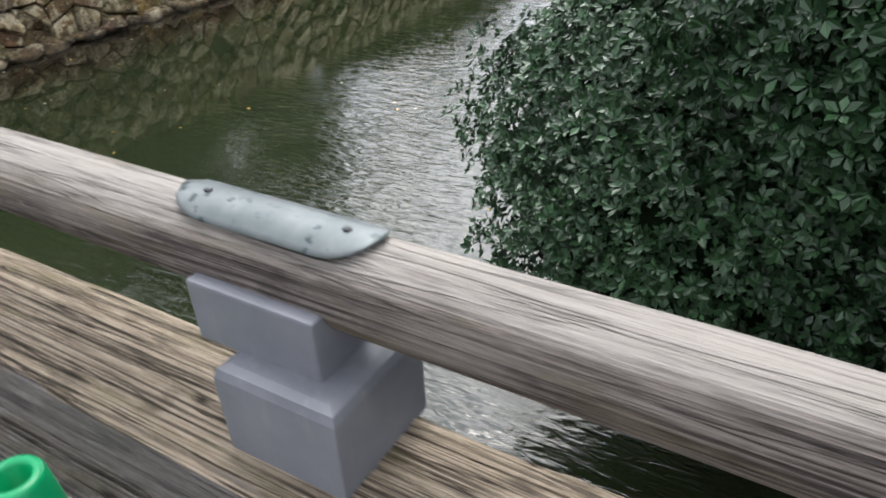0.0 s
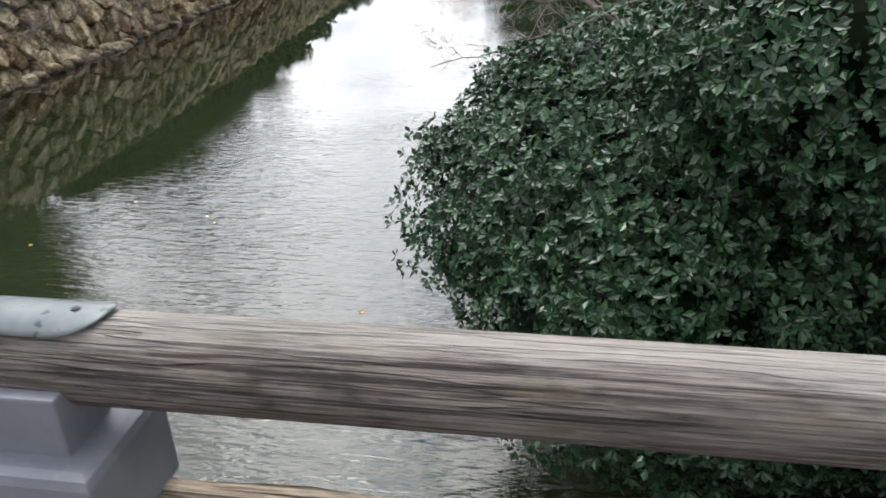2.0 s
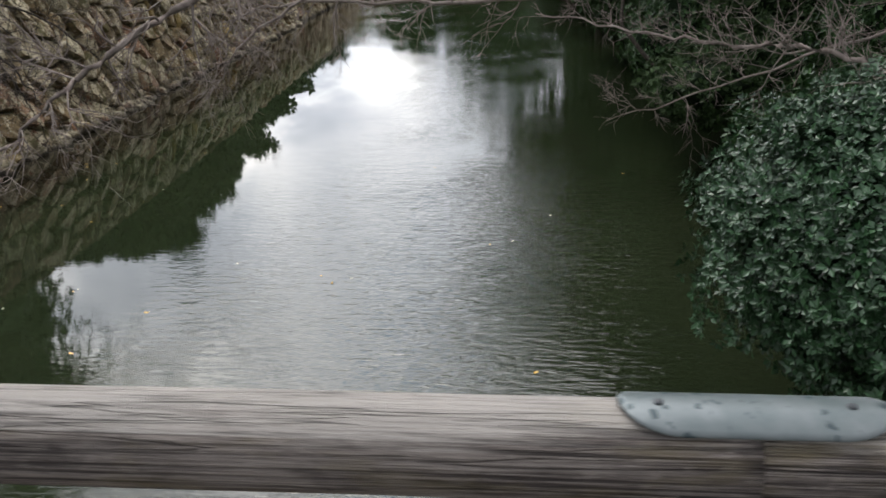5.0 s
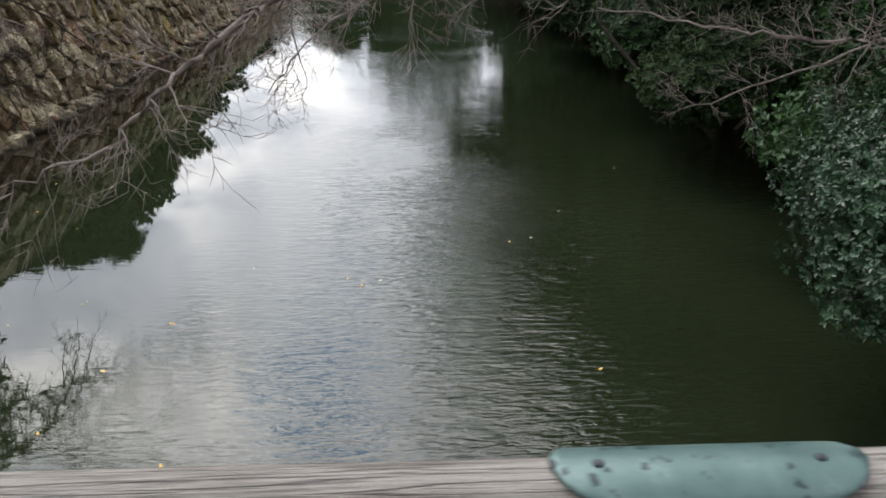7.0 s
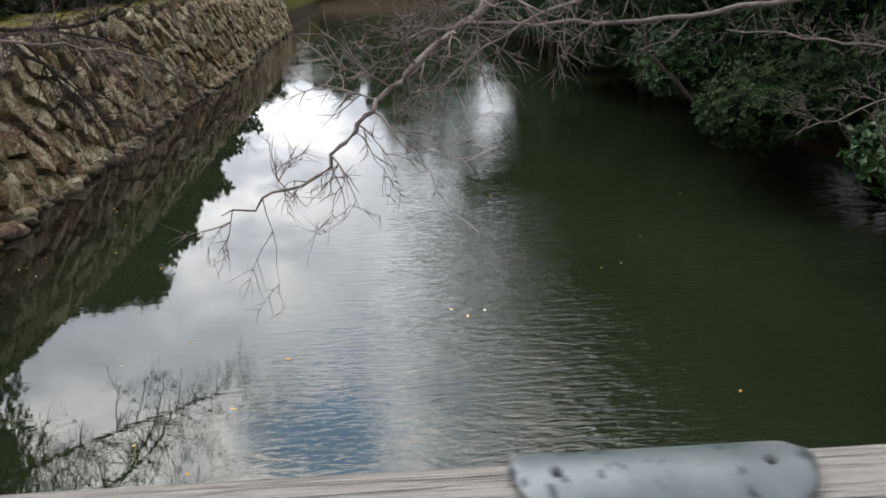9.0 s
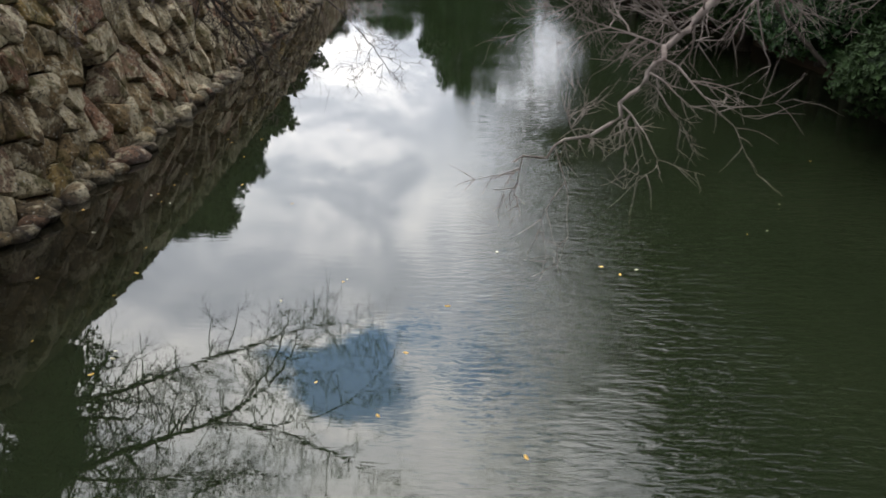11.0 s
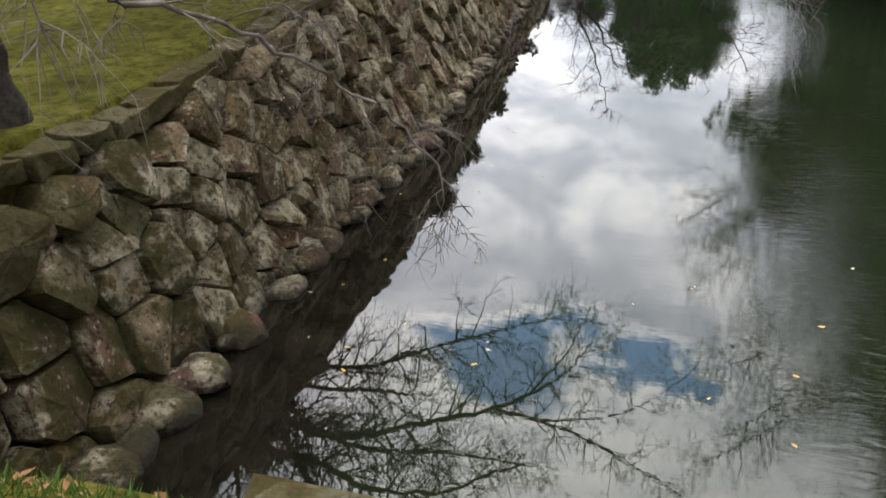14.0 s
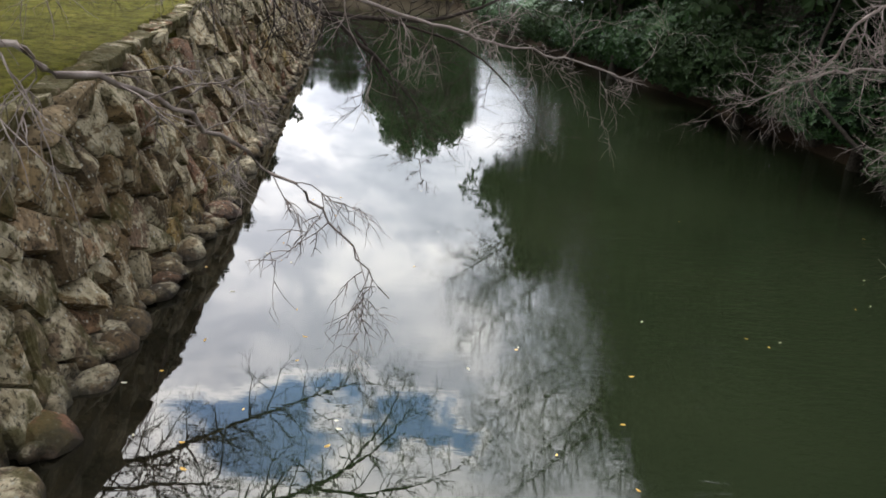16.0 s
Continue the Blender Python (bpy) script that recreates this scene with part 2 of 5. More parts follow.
def verdigris(name, deep, mid, pale):
    m, nt, nl, b = material(name, 0.38, 0.25, 0.5)
    v = coords(nt, nl)
    n = noise_tex(nt, nl, v, 14, 6)
    col = ramp(nt, nl, n, [(0.3, deep), (0.55, mid), (0.75, pale)])
    vo = nt.new("ShaderNodeTexVoronoi")
    vo.inputs["Scale"].default_value = 42
    wob = nt.new("ShaderNodeVectorMath"); wob.operation = "ADD"
    nn = nt.new("ShaderNodeTexNoise"); nn.inputs["Scale"].default_value = 60
    nl.new(v, nn.inputs["Vector"])
    sc = nt.new("ShaderNodeVectorMath"); sc.operation = "SCALE"; sc.inputs["Scale"].default_value = 0.02
    nl.new(nn.outputs["Color"], sc.inputs[0])
    nl.new(v, wob.inputs[0]); nl.new(sc.outputs[0], wob.inputs[1])
    nl.new(wob.outputs[0], vo.inputs["Vector"])
    spots = ramp(nt, nl, vo.outputs["Distance"], [(0.22, 1.0), (0.33, 0.0)])
    few = ramp(nt, nl, noise_tex(nt, nl, v, 22, 2), [(0.44, 0.0), (0.5, 1.0)])
    col = blend(nt, nl, calc(nt, nl, "MULTIPLY", spots, few), col, (0.035, 0.055, 0.06))
    nl.new(col, b.inputs["Base Color"])
    bumped(nt, nl, b, n, 0.2, 0.002)
    return m


M_COPPER = verdigris("verdigris_copper", (0.07, 0.125, 0.118), (0.115, 0.185, 0.172), (0.20, 0.27, 0.255))
M_FINIAL = verdigris("finial_copper", (0.08, 0.14, 0.137), (0.135, 0.21, 0.204), (0.23, 0.305, 0.30))
M_PEWTER = verdigris("rubbed_copper", (0.095, 0.12, 0.122), (0.15, 0.172, 0.174), (0.22, 0.24, 0.243))


def rock(name, island=False, mossy=0.0):
    m, nt, nl, b = material(name, 0.9, spec=0.2)
    v = world_coords(nt, nl)
    rnd = island_random(nt) if island else object_random(nt)
    base = ramp(nt, nl, rnd, [(0.0, (0.19, 0.125, 0.06)), (0.22, (0.30, 0.215, 0.11)), (0.45, (0.17, 0.125, 0.072)), (0.66, (0.35, 0.285, 0.17)), (0.80, (0.29, 0.135, 0.075)), (0.9, (0.25, 0.185, 0.125)), (1.0, (0.36, 0.25, 0.085))])
    mott = noise_tex(nt, nl, v, 3.2, 9, 0.68, 0.4)
    col = blend(nt, nl, 1.0, base, ramp(nt, nl, mott, [(0.32, 0.22), (0.47, 0.8), (0.66, 1.3)]), "MULTIPLY")
    # grey-green lichen, thick on some stones and thin on others
    lich = noise_tex(nt, nl, v, 2.4, 10, 0.66, 0.5)
    share = calc(nt, nl, "ADD", lich, calc(nt, nl, "MULTIPLY", calc(nt, nl, "SUBTRACT", calc(nt, nl, "FRACT", calc(nt, nl, "MULTIPLY", rnd, 7.31), 0.0), 0.5), 0.17))
    col = blend(nt, nl, ramp(nt, nl, share, [(0.485, 0.0), (0.535, 0.9)]), col, blend(nt, nl, ramp(nt, nl, mott, [(0.35, 0.0), (0.65, 1.0)]), (0.37, 0.30, 0.18), (0.74, 0.66, 0.47)))
    speck = noise_tex(nt, nl, v, 13, 7, 0.68)
    col = blend(nt, nl, ramp(nt, nl, speck, [(0.39, 0.9), (0.47, 0.0)]), col, (0.045, 0.038, 0.026))
    dot = nt.new("ShaderNodeTexVoronoi")
    dot.inputs["Scale"].default_value = 9.0
    nl.new(v, dot.inputs["Vector"])
    spots = calc(nt, nl, "MULTIPLY", ramp(nt, nl, dot.outputs["Distance"], [(0.16, 1.0), (0.24, 0.0)]), ramp(nt, nl, speck, [(0.46, 0.0), (0.54, 0.9)]))
    col = blend(nt, nl, spots, col, (0.60, 0.59, 0.50))
    at_y = nt.new("ShaderNodeSeparateXYZ")
    nl.new(v, at_y.inputs[0])
    # more dark moss towards the bridge, also standing for the shade painted there
    moss_shade = nt.new("ShaderNodeMapRange")
    moss_shade.inputs["From Min"].default_value, moss_shade.inputs["From Max"].default_value = 5.0, 10.0
    moss_shade.inputs["To Min"].default_value, moss_shade.inputs["To Max"].default_value = 0.15, 0.0
    nl.new(at_y.outputs[1], moss_shade.inputs["Value"])
    moss = calc(nt, nl, "ADD", noise_tex(nt, nl, v, 1.7, 7, 0.62), moss_shade.outputs[0])
    col = blend(nt, nl, ramp(nt, nl, moss, [(0.55 - mossy, 0.0), (0.63 - mossy, 0.85)]), col, blend(nt, nl, speck, (0.045, 0.040, 0.014), (0.12, 0.105, 0.03)))
    pos = nt.new("ShaderNodeNewGeometry")
    sep = nt.new("ShaderNodeSeparateXYZ")
    nl.new(pos.outputs["Position"], sep.inputs[0])
    wet = nt.new("ShaderNodeMapRange")
    wet.inputs["From Min"].default_value, wet.inputs["From Max"].default_value = -4.30, -3.95
    wet.inputs["To Min"].default_value, wet.inputs["To Max"].default_value = 0.8, 0.0
    jog = calc(nt, nl, "ADD", sep.outputs[2], calc(nt, nl, "MULTIPLY", mott, 0.5))
    nl.new(calc(nt, nl, "SUBTRACT", jog, 0.25), wet.inputs["Value"])
    col = blend(nt, nl, wet.outputs[0], col, (0.028, 0.026, 0.025))       # the damp tide line
    nl.new(col, b.inputs["Base Color"])
    h = blend(nt, nl, 0.35, noise_tex(nt, nl, v, 4, 9, 0.66), noise_tex(nt, nl, v, 24, 6, 0.7))
    bumped(nt, nl, b, h, 1.0, 0.10)
    return m


M_ROCK = rock("wall_stone")
M_ROCKS = rock("far_wall_stone", True)
M_COPING = rock("coping_stone", False, 0.17)


def mossy_ground():
    m, nt, nl, b = material("moss_lawn", 0.95, spec=0.1)
    v = world_coords(nt, nl)
    n = noise_tex(nt, nl, v, 0.8, 7, 0.65)
    f = noise_tex(nt, nl, v, 18, 6, 0.7)
    col = ramp(nt, nl, n, [(0.32, (0.07, 0.066, 0.010)), (0.5, (0.118, 0.115, 0.016)), (0.7, (0.18, 0.162, 0.03))])
    col = blend(nt, nl, ramp(nt, nl, f, [(0.34, 0.6), (0.52, 0.0)]), col, (0.07, 0.06, 0.015))
    clump = noise_tex(nt, nl, v, 4.5, 6, 0.65)
    col = blend(nt, nl, 1.0, col, ramp(nt, nl, clump, [(0.36, 0.55), (0.5, 1.0), (0.66, 1.4)]), "MULTIPLY")
    litter = noise_tex(nt, nl, v, 6, 4)
    col = blend(nt, nl, ramp(nt, nl, litter, [(0.62, 0.0), (0.72, 0.5)]), col, (0.16, 0.10, 0.05))
    pos = nt.new("ShaderNodeNewGeometry")
    sep = nt.new("ShaderNodeSeparateXYZ")
    nl.new(pos.outputs["Position"], sep.inputs[0])
    low = nt.new("ShaderNodeMapRange")
    low.inputs["From Min"].default_value, low.inputs["From Max"].default_value = -2.2, -1.5
    nl.new(sep.outputs[2], low.inputs["Value"])
    col = blend(nt, nl, low.outputs[0], (0.045, 0.035, 0.02), col)        # bare mud below the grass
    wood = nt.new("ShaderNodeMapRange")
    wood.inputs["From Min"].default_value, wood.inputs["From Max"].default_value = 1.0, 5.0
    nl.new(calc(nt, nl, "ADD", sep.outputs[0], calc(nt, nl, "MULTIPLY", n, 2.0)), wood.inputs["Value"])
    col = blend(nt, nl, wood.outputs[0], col, ramp(nt, nl, f, [(0.35, (0.03, 0.022, 0.014)), (0.65, (0.075, 0.05, 0.03))]))   # leaf mould under the wood
    nl.new(col, b.inputs["Base Color"])
    bumped(nt, nl, b, blend(nt, nl, 0.5, f, noise_tex(nt, nl, v, 60, 4)), 1.0, 0.05)
    return m


M_LAWN = mossy_ground()


def moat_water():
    m, nt, nl, b = material("moat_water", 0.0, spec=0.5)
    b.inputs["IOR"].default_value = 1.5
    v = world_coords(nt, nl)
    sep = nt.new("ShaderNodeSeparateXYZ")
    nl.new(v, sep.inputs[0])

    def span(src, a, c, lo, hi):
        r = nt.new("ShaderNodeMapRange")
        r.interpolation_type = "SMOOTHSTEP"
        for key, val in (("From Min", a), ("From Max", c), ("To Min", lo), ("To Max", hi)):
            r.inputs[key].default_value = val
        nl.new(src, r.inputs["Value"])
        return r.outputs[0]

    murk = noise_tex(nt, nl, v, 0.25, 4)
    col = ramp(nt, nl, murk, [(0.3, (0.014, 0.020, 0.009)), (0.7, (0.021, 0.028, 0.013))])
    # the shallow, muddy foot of the wall shows through brown
    mud = noise_tex(nt, nl, v, 2.2, 6, 0.6)
    col = blend(nt, nl, span(calc(nt, nl, "ADD", sep.outputs[0], mud), -16.6, -14.6, 0.9, 0.0), col, ramp(nt, nl, mud, [(0.35, (0.006, 0.005, 0.004)), (0.7, (0.020, 0.016, 0.010))]))
    nl.new(col, b.inputs["Base Color"])
    # wind ripples with long crests along x, in patches; the bay by the wall lies calm
    swell = noise_tex(nt, nl, world_coords(nt, nl, (0.7, 2.0, 1.0)), 2.4, 2, 0.5, 0.6)
    rip = noise_tex(nt, nl, world_coords(nt, nl, (0.62, 2.5, 1.0)), 3.9, 2, 0.45, 0.9)
    cat = noise_tex(nt, nl, world_coords(nt, nl, (0.7, 2.1, 1.0)), 9.5, 2, 0.5, 0.8)
    calm = span(sep.outputs[0], -11.8, -7.0, 0.02, 1.0)
    far = span(sep.outputs[1], 30.0, 80.0, 0.0, 0.25)
    near = span(sep.outputs[1], 9.0, 28.0, 1.0, 0.24)
    patch = ramp(nt, nl, noise_tex(nt, nl, v, 0.22, 3, 0.5), [(0.36, 0.3), (0.6, 1.0)])
    force = calc(nt, nl, "MULTIPLY", calc(nt, nl, "MAXIMUM", calc(nt, nl, "MULTIPLY", calm, near), far), patch)
    h = calc(nt, nl, "ADD", calc(nt, nl, "MULTIPLY", swell, 0.8), calc(nt, nl, "ADD", calc(nt, nl, "MULTIPLY", rip, 1.05), calc(nt, nl, "MULTIPLY", cat, 0.16)))
    bumped(nt, nl, b, calc(nt, nl, "MULTIPLY", h, force), 0.5, 0.05)
    return m


M_WATER = moat_water()


def foliage(name, lo, hi, rough=0.4, spec=0.5):
    m, nt, nl, b = material(name, rough, spec=spec)
    col = ramp(nt, nl, island_random(nt), [(0.0, lo), (0.8, hi), (1.0, tuple(1.5 * c for c in hi))])
    col = blend(nt, nl, ramp(nt, nl, noise_tex(nt, nl, world_coords(nt, nl), 0.8, 3), [(0.4, 0.0), (0.65, 0.6)]), col, tuple(1.25 * c for c in hi))
    nl.new(col, b.inputs["Base Color"])
    b.inputs["Transmission Weight"].default_value = 0.0
    return m


M_LEAF = foliage("glossy_leaf", (0.008, 0.030, 0.011), (0.030, 0.078, 0.029), 0.33, 0.5)
M_LEAF_WARM = foliage("broad_leaf", (0.014, 0.042, 0.010), (0.036, 0.092, 0.020), 0.45, 0.35)
M_NEEDLE = foliage("dark_crown", (0.018, 0.035, 0.012), (0.035, 0.065, 0.02), 0.7, 0.2)
# near-black: the shade deep inside a crown, put into the colour
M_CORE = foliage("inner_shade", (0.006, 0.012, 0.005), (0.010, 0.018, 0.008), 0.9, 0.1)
M_DRY = foliage("dead_leaf", (0.16, 0.07, 0.03), (0.30, 0.15, 0.07), 0.8, 0.2)


def bark(name, a, c, scale=12):
    m, nt, nl, b = material(name, 0.9, spec=0.15)
    v = world_coords(nt, nl)
    n = noise_tex(nt, nl, v, scale, 7, 0.65)
    nl.new(ramp(nt, nl, n, [(0.3, a), (0.7, c)]), b.inputs["Base Color"])
    bumped(nt, nl, b, n, 0.7, 0.03)
    return m


M_BARK = bark("cherry_bark", (0.03, 0.025, 0.02), (0.10, 0.085, 0.068))
M_TWIG = bark("twig_bark", (0.16, 0.125, 0.11), (0.36, 0.31, 0.275), 9)


def plain(name, colour, rough=0.5, spec=0.5):
    m, nt, nl, b = material(name, rough, spec=spec)
    n = noise_tex(nt, nl, coords(nt, nl), 25, 4)
    nl.new(blend(nt, nl, ramp(nt, nl, n, [(0.4, 0.0), (0.7, 0.25)]), colour, tuple(0.75 * c for c in colour)), b.inputs["Base Color"])
    return m


M_GREEN = plain("green_plastic", (0.0, 0.30, 0.11), 0.3)
M_WHITE = plain("white_plastic", (0.75, 0.75, 0.72), 0.4)
M_NAIL = plain("dark_nail", (0.03, 0.035, 0.04), 0.5)
M_YELLOW = plain("yellow_leaf", (0.65, 0.38, 0.06), 0.6)
M_PALE = plain("pale_leaf", (0.60, 0.56, 0.40), 0.6)
M_SOIL = plain("dark_soil", (0.035, 0.028, 0.02), 0.95, 0.1)


# ---- building helpers ----
def finish(ob, mat, smooth=False):
    ob.data.materials.append(mat)
    if smooth:
        for p in ob.data.polygons:
            p.use_smooth = True
    return ob


def part(name, bm, mat, parent=None, label="", smooth=False):
    me = bpy.data.meshes.new(name)
    bm.to_mesh(me)
    bm.free()
    ob = finish(new(name, me), mat, smooth)
    ob.parent = parent
    return tagged(ob, label)


def raw(name, verts, faces, mat, parent=None, label="", smooth=False):
    me = bpy.data.meshes.new(name)
    me.from_pydata([tuple(v) for v in verts], [], [tuple(f) for f in faces])
    me.update()
    ob = finish(new(name, me), mat, smooth)
    ob.parent = parent
    return tagged(ob, label)


def thing(name, at, label, category, group="", kind=""):
    ob = new(name)
    ob.location = at
    ob.empty_display_size = 0.1
    bpy.context.view_layer.update()
    return tagged(ob, label, category, group, kind)


def box(bm, lo, hi, bevel=0.0):
    m = Matrix.LocRotScale([(a + b) / 2 for a, b in zip(lo, hi)], None, [b - a for a, b in zip(lo, hi)])
    made = bmesh.ops.create_cube(bm, size=1.0, matrix=m)
    if bevel:
        edges = list({e for v in made["verts"] for e in v.link_edges})
        bmesh.ops.bevel(bm, geom=edges, offset=bevel, segments=2, affect="EDGES", profile=0.6)


def lathe(profile, sides=32):
    bm = bmesh.new()
    rings = [[bm.verts.new((r * math.cos(2 * math.pi * k / sides), r * math.sin(2 * math.pi * k / sides), z)) for k in range(sides)] for r, z in profile]
    for a, b in zip(rings, rings[1:]):
        for k in range(sides):
            bm.faces.new((a[k], a[(k + 1) % sides], b[(k + 1) % sides], b[k]))
    bm.faces.new(rings[0])
    bm.faces.new(reversed(rings[-1]))
    bmesh.ops.recalc_face_normals(bm, faces=bm.faces)
    return bm


def wob(x, y, z, f, seed=0.0):
    return noise.noise(Vector((x * f + seed, y * f - seed, z * f + 2.3 * seed)))


def clamp01(v):
    return max(0.0, min(1.0, v))


def ease(v):
    v = clamp01(v)
    return v * v * (3 - 2 * v)


# ---- the lie of the land ----
WATER = -4.34
BATTER = 0.225


def wall_foot(y):
    """Where the stone wall meets the water."""
    return -18.84 - 0.06 * max(0.0, y - 18)


def wall_top(y):
    return float(np.interp(y, (0, 7.2, 9.5, 13, 18.6, 21, 28, 45), (-1.17, -1.16, -0.92, -0.50, -0.02, 0.18, 0.42, 0.7)))


def right_shore(y):
    return 3.6 + 0.02 * min(25.0, max(0.0, y - 20)) - 0.06 * min(60.0, max(0.0, y - 45)) + 0.5 * wob(0, y, 0, 0.12, 4)


def land(x, y):
    """Height of the ground."""
    foot = wall_foot(y)
    brow = foot - BATTER * (wall_top(y) - WATER) - 0.42
    shore = right_shore(y)
    if x <= brow:
        rise = 0.012 * (brow - x) + 0.12 * wob(x, y, 0, 0.25, 1)
        return wall_top(y) - 0.02 + min(rise, 1.5)
    if x < foot - 0.4:
        k = (x - brow) / (foot - 0.4 - brow)
        return wall_top(y) * (1 - k) + (WATER - 0.25) * k
    if x < foot + 1.6:
        return WATER - 0.25 - 0.9 * ease((x - foot + 0.4) / 2.0)
    if x > shore - 1.5:
        k = ease((x - shore + 1.5) / 7.0)
        return WATER - 1.0 + 4.2 * k + 0.15 * wob(x, y, 0, 0.4, 2)
    return WATER - 1.15


def build_ground():
    xs = [-700, -300, -120, -60, -40, -32, -28, -25] + [-23.5, -22.5, -21.5, -21, -20.6, -20.4] + list(np.arange(-20.3, -15.5, 0.15)) + [-14, -10, -5, 0] + list(np.arange(1.0, 12.0, 0.5)) + [14, 18, 25, 40, 80, 200, 700]
    ys = [-700, -300, -120, -60, -30, -15, -8] + list(np.arange(-4, 40, 0.5)) + list(np.arange(40, 90, 2.0)) + [95, 105, 120, 140, 170, 180, 190, 200, 210, 230, 255, 270, 320, 500, 900]
    verts, faces = [], []
    for y in ys:
        slide = wall_foot(y) + 18.84
        for x in xs:
            x += slide * clamp01((-10 - x) / 5) * clamp01((x + 120) / 60)
            z = land(x, y)
            if y > 175 and x > -60:
                z = max(z, WATER + 3.0 * ease((y - 180) / 24))
            verts.append((x, y, z))
    w = len(xs)
    for j in range(len(ys) - 1):
        for i in range(w - 1):
            a = j * w + i
            faces.append((a, a + 1, a + w + 1, a + w))
    return tagged(raw("ground", verts, faces, M_LAWN, smooth=True), "yellow-green mossy ground with bare mud along the banks", "ground", kind="structure")


build_ground()
bm = bmesh.new()
bmesh.ops.create_grid(bm, x_segments=2, y_segments=2, size=1.0, matrix=Matrix.Translation((-9, 90, WATER)) @ Matrix.Diagonal((22.0, 200.0, 1, 1)))
tagged(part("water", bm, M_WATER), "murky green moat water with fine wind ripples", "water", kind="structure")

# ---- bridge ----
RAIL_Z, RAIL_R = 0.62, 0.072
POSTS = [-0.322 + 2.0 * k for k in range(2, -7, -1)]
BRIDGE_END = -14.25


def log_rail(x0, x1, seed):
    """A round, weathered log from x0 to x1, along x, about its own middle."""
    bm = bmesh.new()
    n, sides, length = int(26 * (x1 - x0)), 36, x1 - x0
    rings = []
    for i in range(n + 1):
        u = -length / 2 + length * i / n
        ring = []
        for k in range(sides):
            a = 2 * math.pi * k / sides
            c, s = math.cos(a), math.sin(a)
            r = RAIL_R * (1 + 0.05 * wob(u, c, s, 1.3, seed) + 0.018 * noise.noise(Vector((u * 2.2, c * 9 + seed, s * 9))))
            ring.append(bm.verts.new((u, r * c, r * s)))
        rings.append(ring)
    for a, b in zip(rings, rings[1:]):
        for k in range(sides):
            bm.faces.new((a[k], b[k], b[(k + 1) % sides], a[(k + 1) % sides]))
    bm.faces.new(reversed(rings[0]))
    bm.faces.new(rings[-1])
    bmesh.ops.recalc_face_normals(bm, faces=bm.faces)
    return bm


def timber(x0, x1, y0, y1, z0, z1, seed, nx=120):
    """A squared timber along x with split, uneven faces, about its own middle."""
    bm = bmesh.new()
    wy, wz, length = (y1 - y0) / 2, (z1 - z0) / 2, x1 - x0
    outline = []
    for a, b in (((-wy, -wz), (wy, -wz)), ((wy, -wz), (wy, wz)), ((wy, wz), (-wy, wz)), ((-wy, wz), (-wy, -wz))):
        steps = 24
        outline += [(a[0] + (b[0] - a[0]) * k / steps, a[1] + (b[1] - a[1]) * k / steps) for k in range(steps)]
    rings = []
    for i in range(nx + 1):
        u = -length / 2 + length * i / nx
        ring = []
        for y, z in outline:
            corner = clamp01((abs(y) / wy + abs(z) / wz - 1.82) / 0.18)
            split = min(0.0, noise.noise(Vector((u * 0.7, y * 42 + seed, z * 42))) + 0.18) * 0.02
            rough = 0.004 * noise.noise(Vector((u * 3, y * 40 + seed, z * 40))) - 0.012 * corner * (1 + wob(u, y, z, 5, seed))
            gape = 1 - abs(noise.noise(Vector((u * 0.22, y * 13 + seed, z * 13)))) / 0.05
            rough -= 0.030 * clamp01(gape) * clamp01(0.4 + 1.6 * noise.noise(Vector((u * 0.5, y * 9 - seed, z * 9))))
            k = 1 + (split + rough) / max(wy, wz)
            ring.append(bm.verts.new((u, y * k, z * k)))
        rings.append(ring)
    m = len(outline)
    for a, b in zip(rings, rings[1:]):
        for k in range(m):
            bm.faces.new((a[k], b[k], b[(k + 1) % m], a[(k + 1) % m]))
    bm.faces.new(reversed(rings[0]))
    bm.faces.new(rings[-1])
    bmesh.ops.recalc_face_normals(bm, faces=bm.faces)
    return bm


def copper_plate():
    """A thin copper sheet bent over the top of the rail, with pointed round ends."""
    bm = bmesh.new()
    nu, nv, half = 28, 12, 0.178
    grids = []
    for lift in (0.0035, 0.0065):
        rows = []
        for i in range(nu + 1):
            u = -half + 2 * half * i / nu
            wide = radians(43) * math.sqrt(max(0.02, 1 - max(0.0, (abs(u) - 0.095) / (half - 0.095)) ** 2.2))
            rows.append([bm.verts.new((u, (RAIL_R * 1.03 + lift) * math.sin(-wide + 2 * wide * j / nv), (RAIL_R * 1.03 + lift) * math.cos(-wide + 2 * wide * j / nv))) for j in range(nv + 1)])
        grids.append(rows)
    lo, hi = grids
    for i in range(nu):
        for j in range(nv):
            bm.faces.new((hi[i][j], hi[i + 1][j], hi[i + 1][j + 1], hi[i][j + 1]))
            bm.faces.new((lo[i][j], lo[i][j + 1], lo[i + 1][j + 1], lo[i + 1][j]))
        for j in (0, nv):
            bm.faces.new((lo[i][j], lo[i + 1][j], hi[i + 1][j], hi[i][j]))
    for i in (0, nu):
        for j in range(nv):
            bm.faces.new((lo[i][j], lo[i][j + 1], hi[i][j + 1], hi[i][j]))
    bmesh.ops.recalc_face_normals(bm, faces=bm.faces)
    return bm


def nail_head():
    bm = bmesh.new()
    bmesh.ops.create_uvsphere(bm, u_segments=10, v_segments=6, radius=0.007)
    bmesh.ops.scale(bm, vec=(1, 1, 0.5), verts=bm.verts)
    return bm


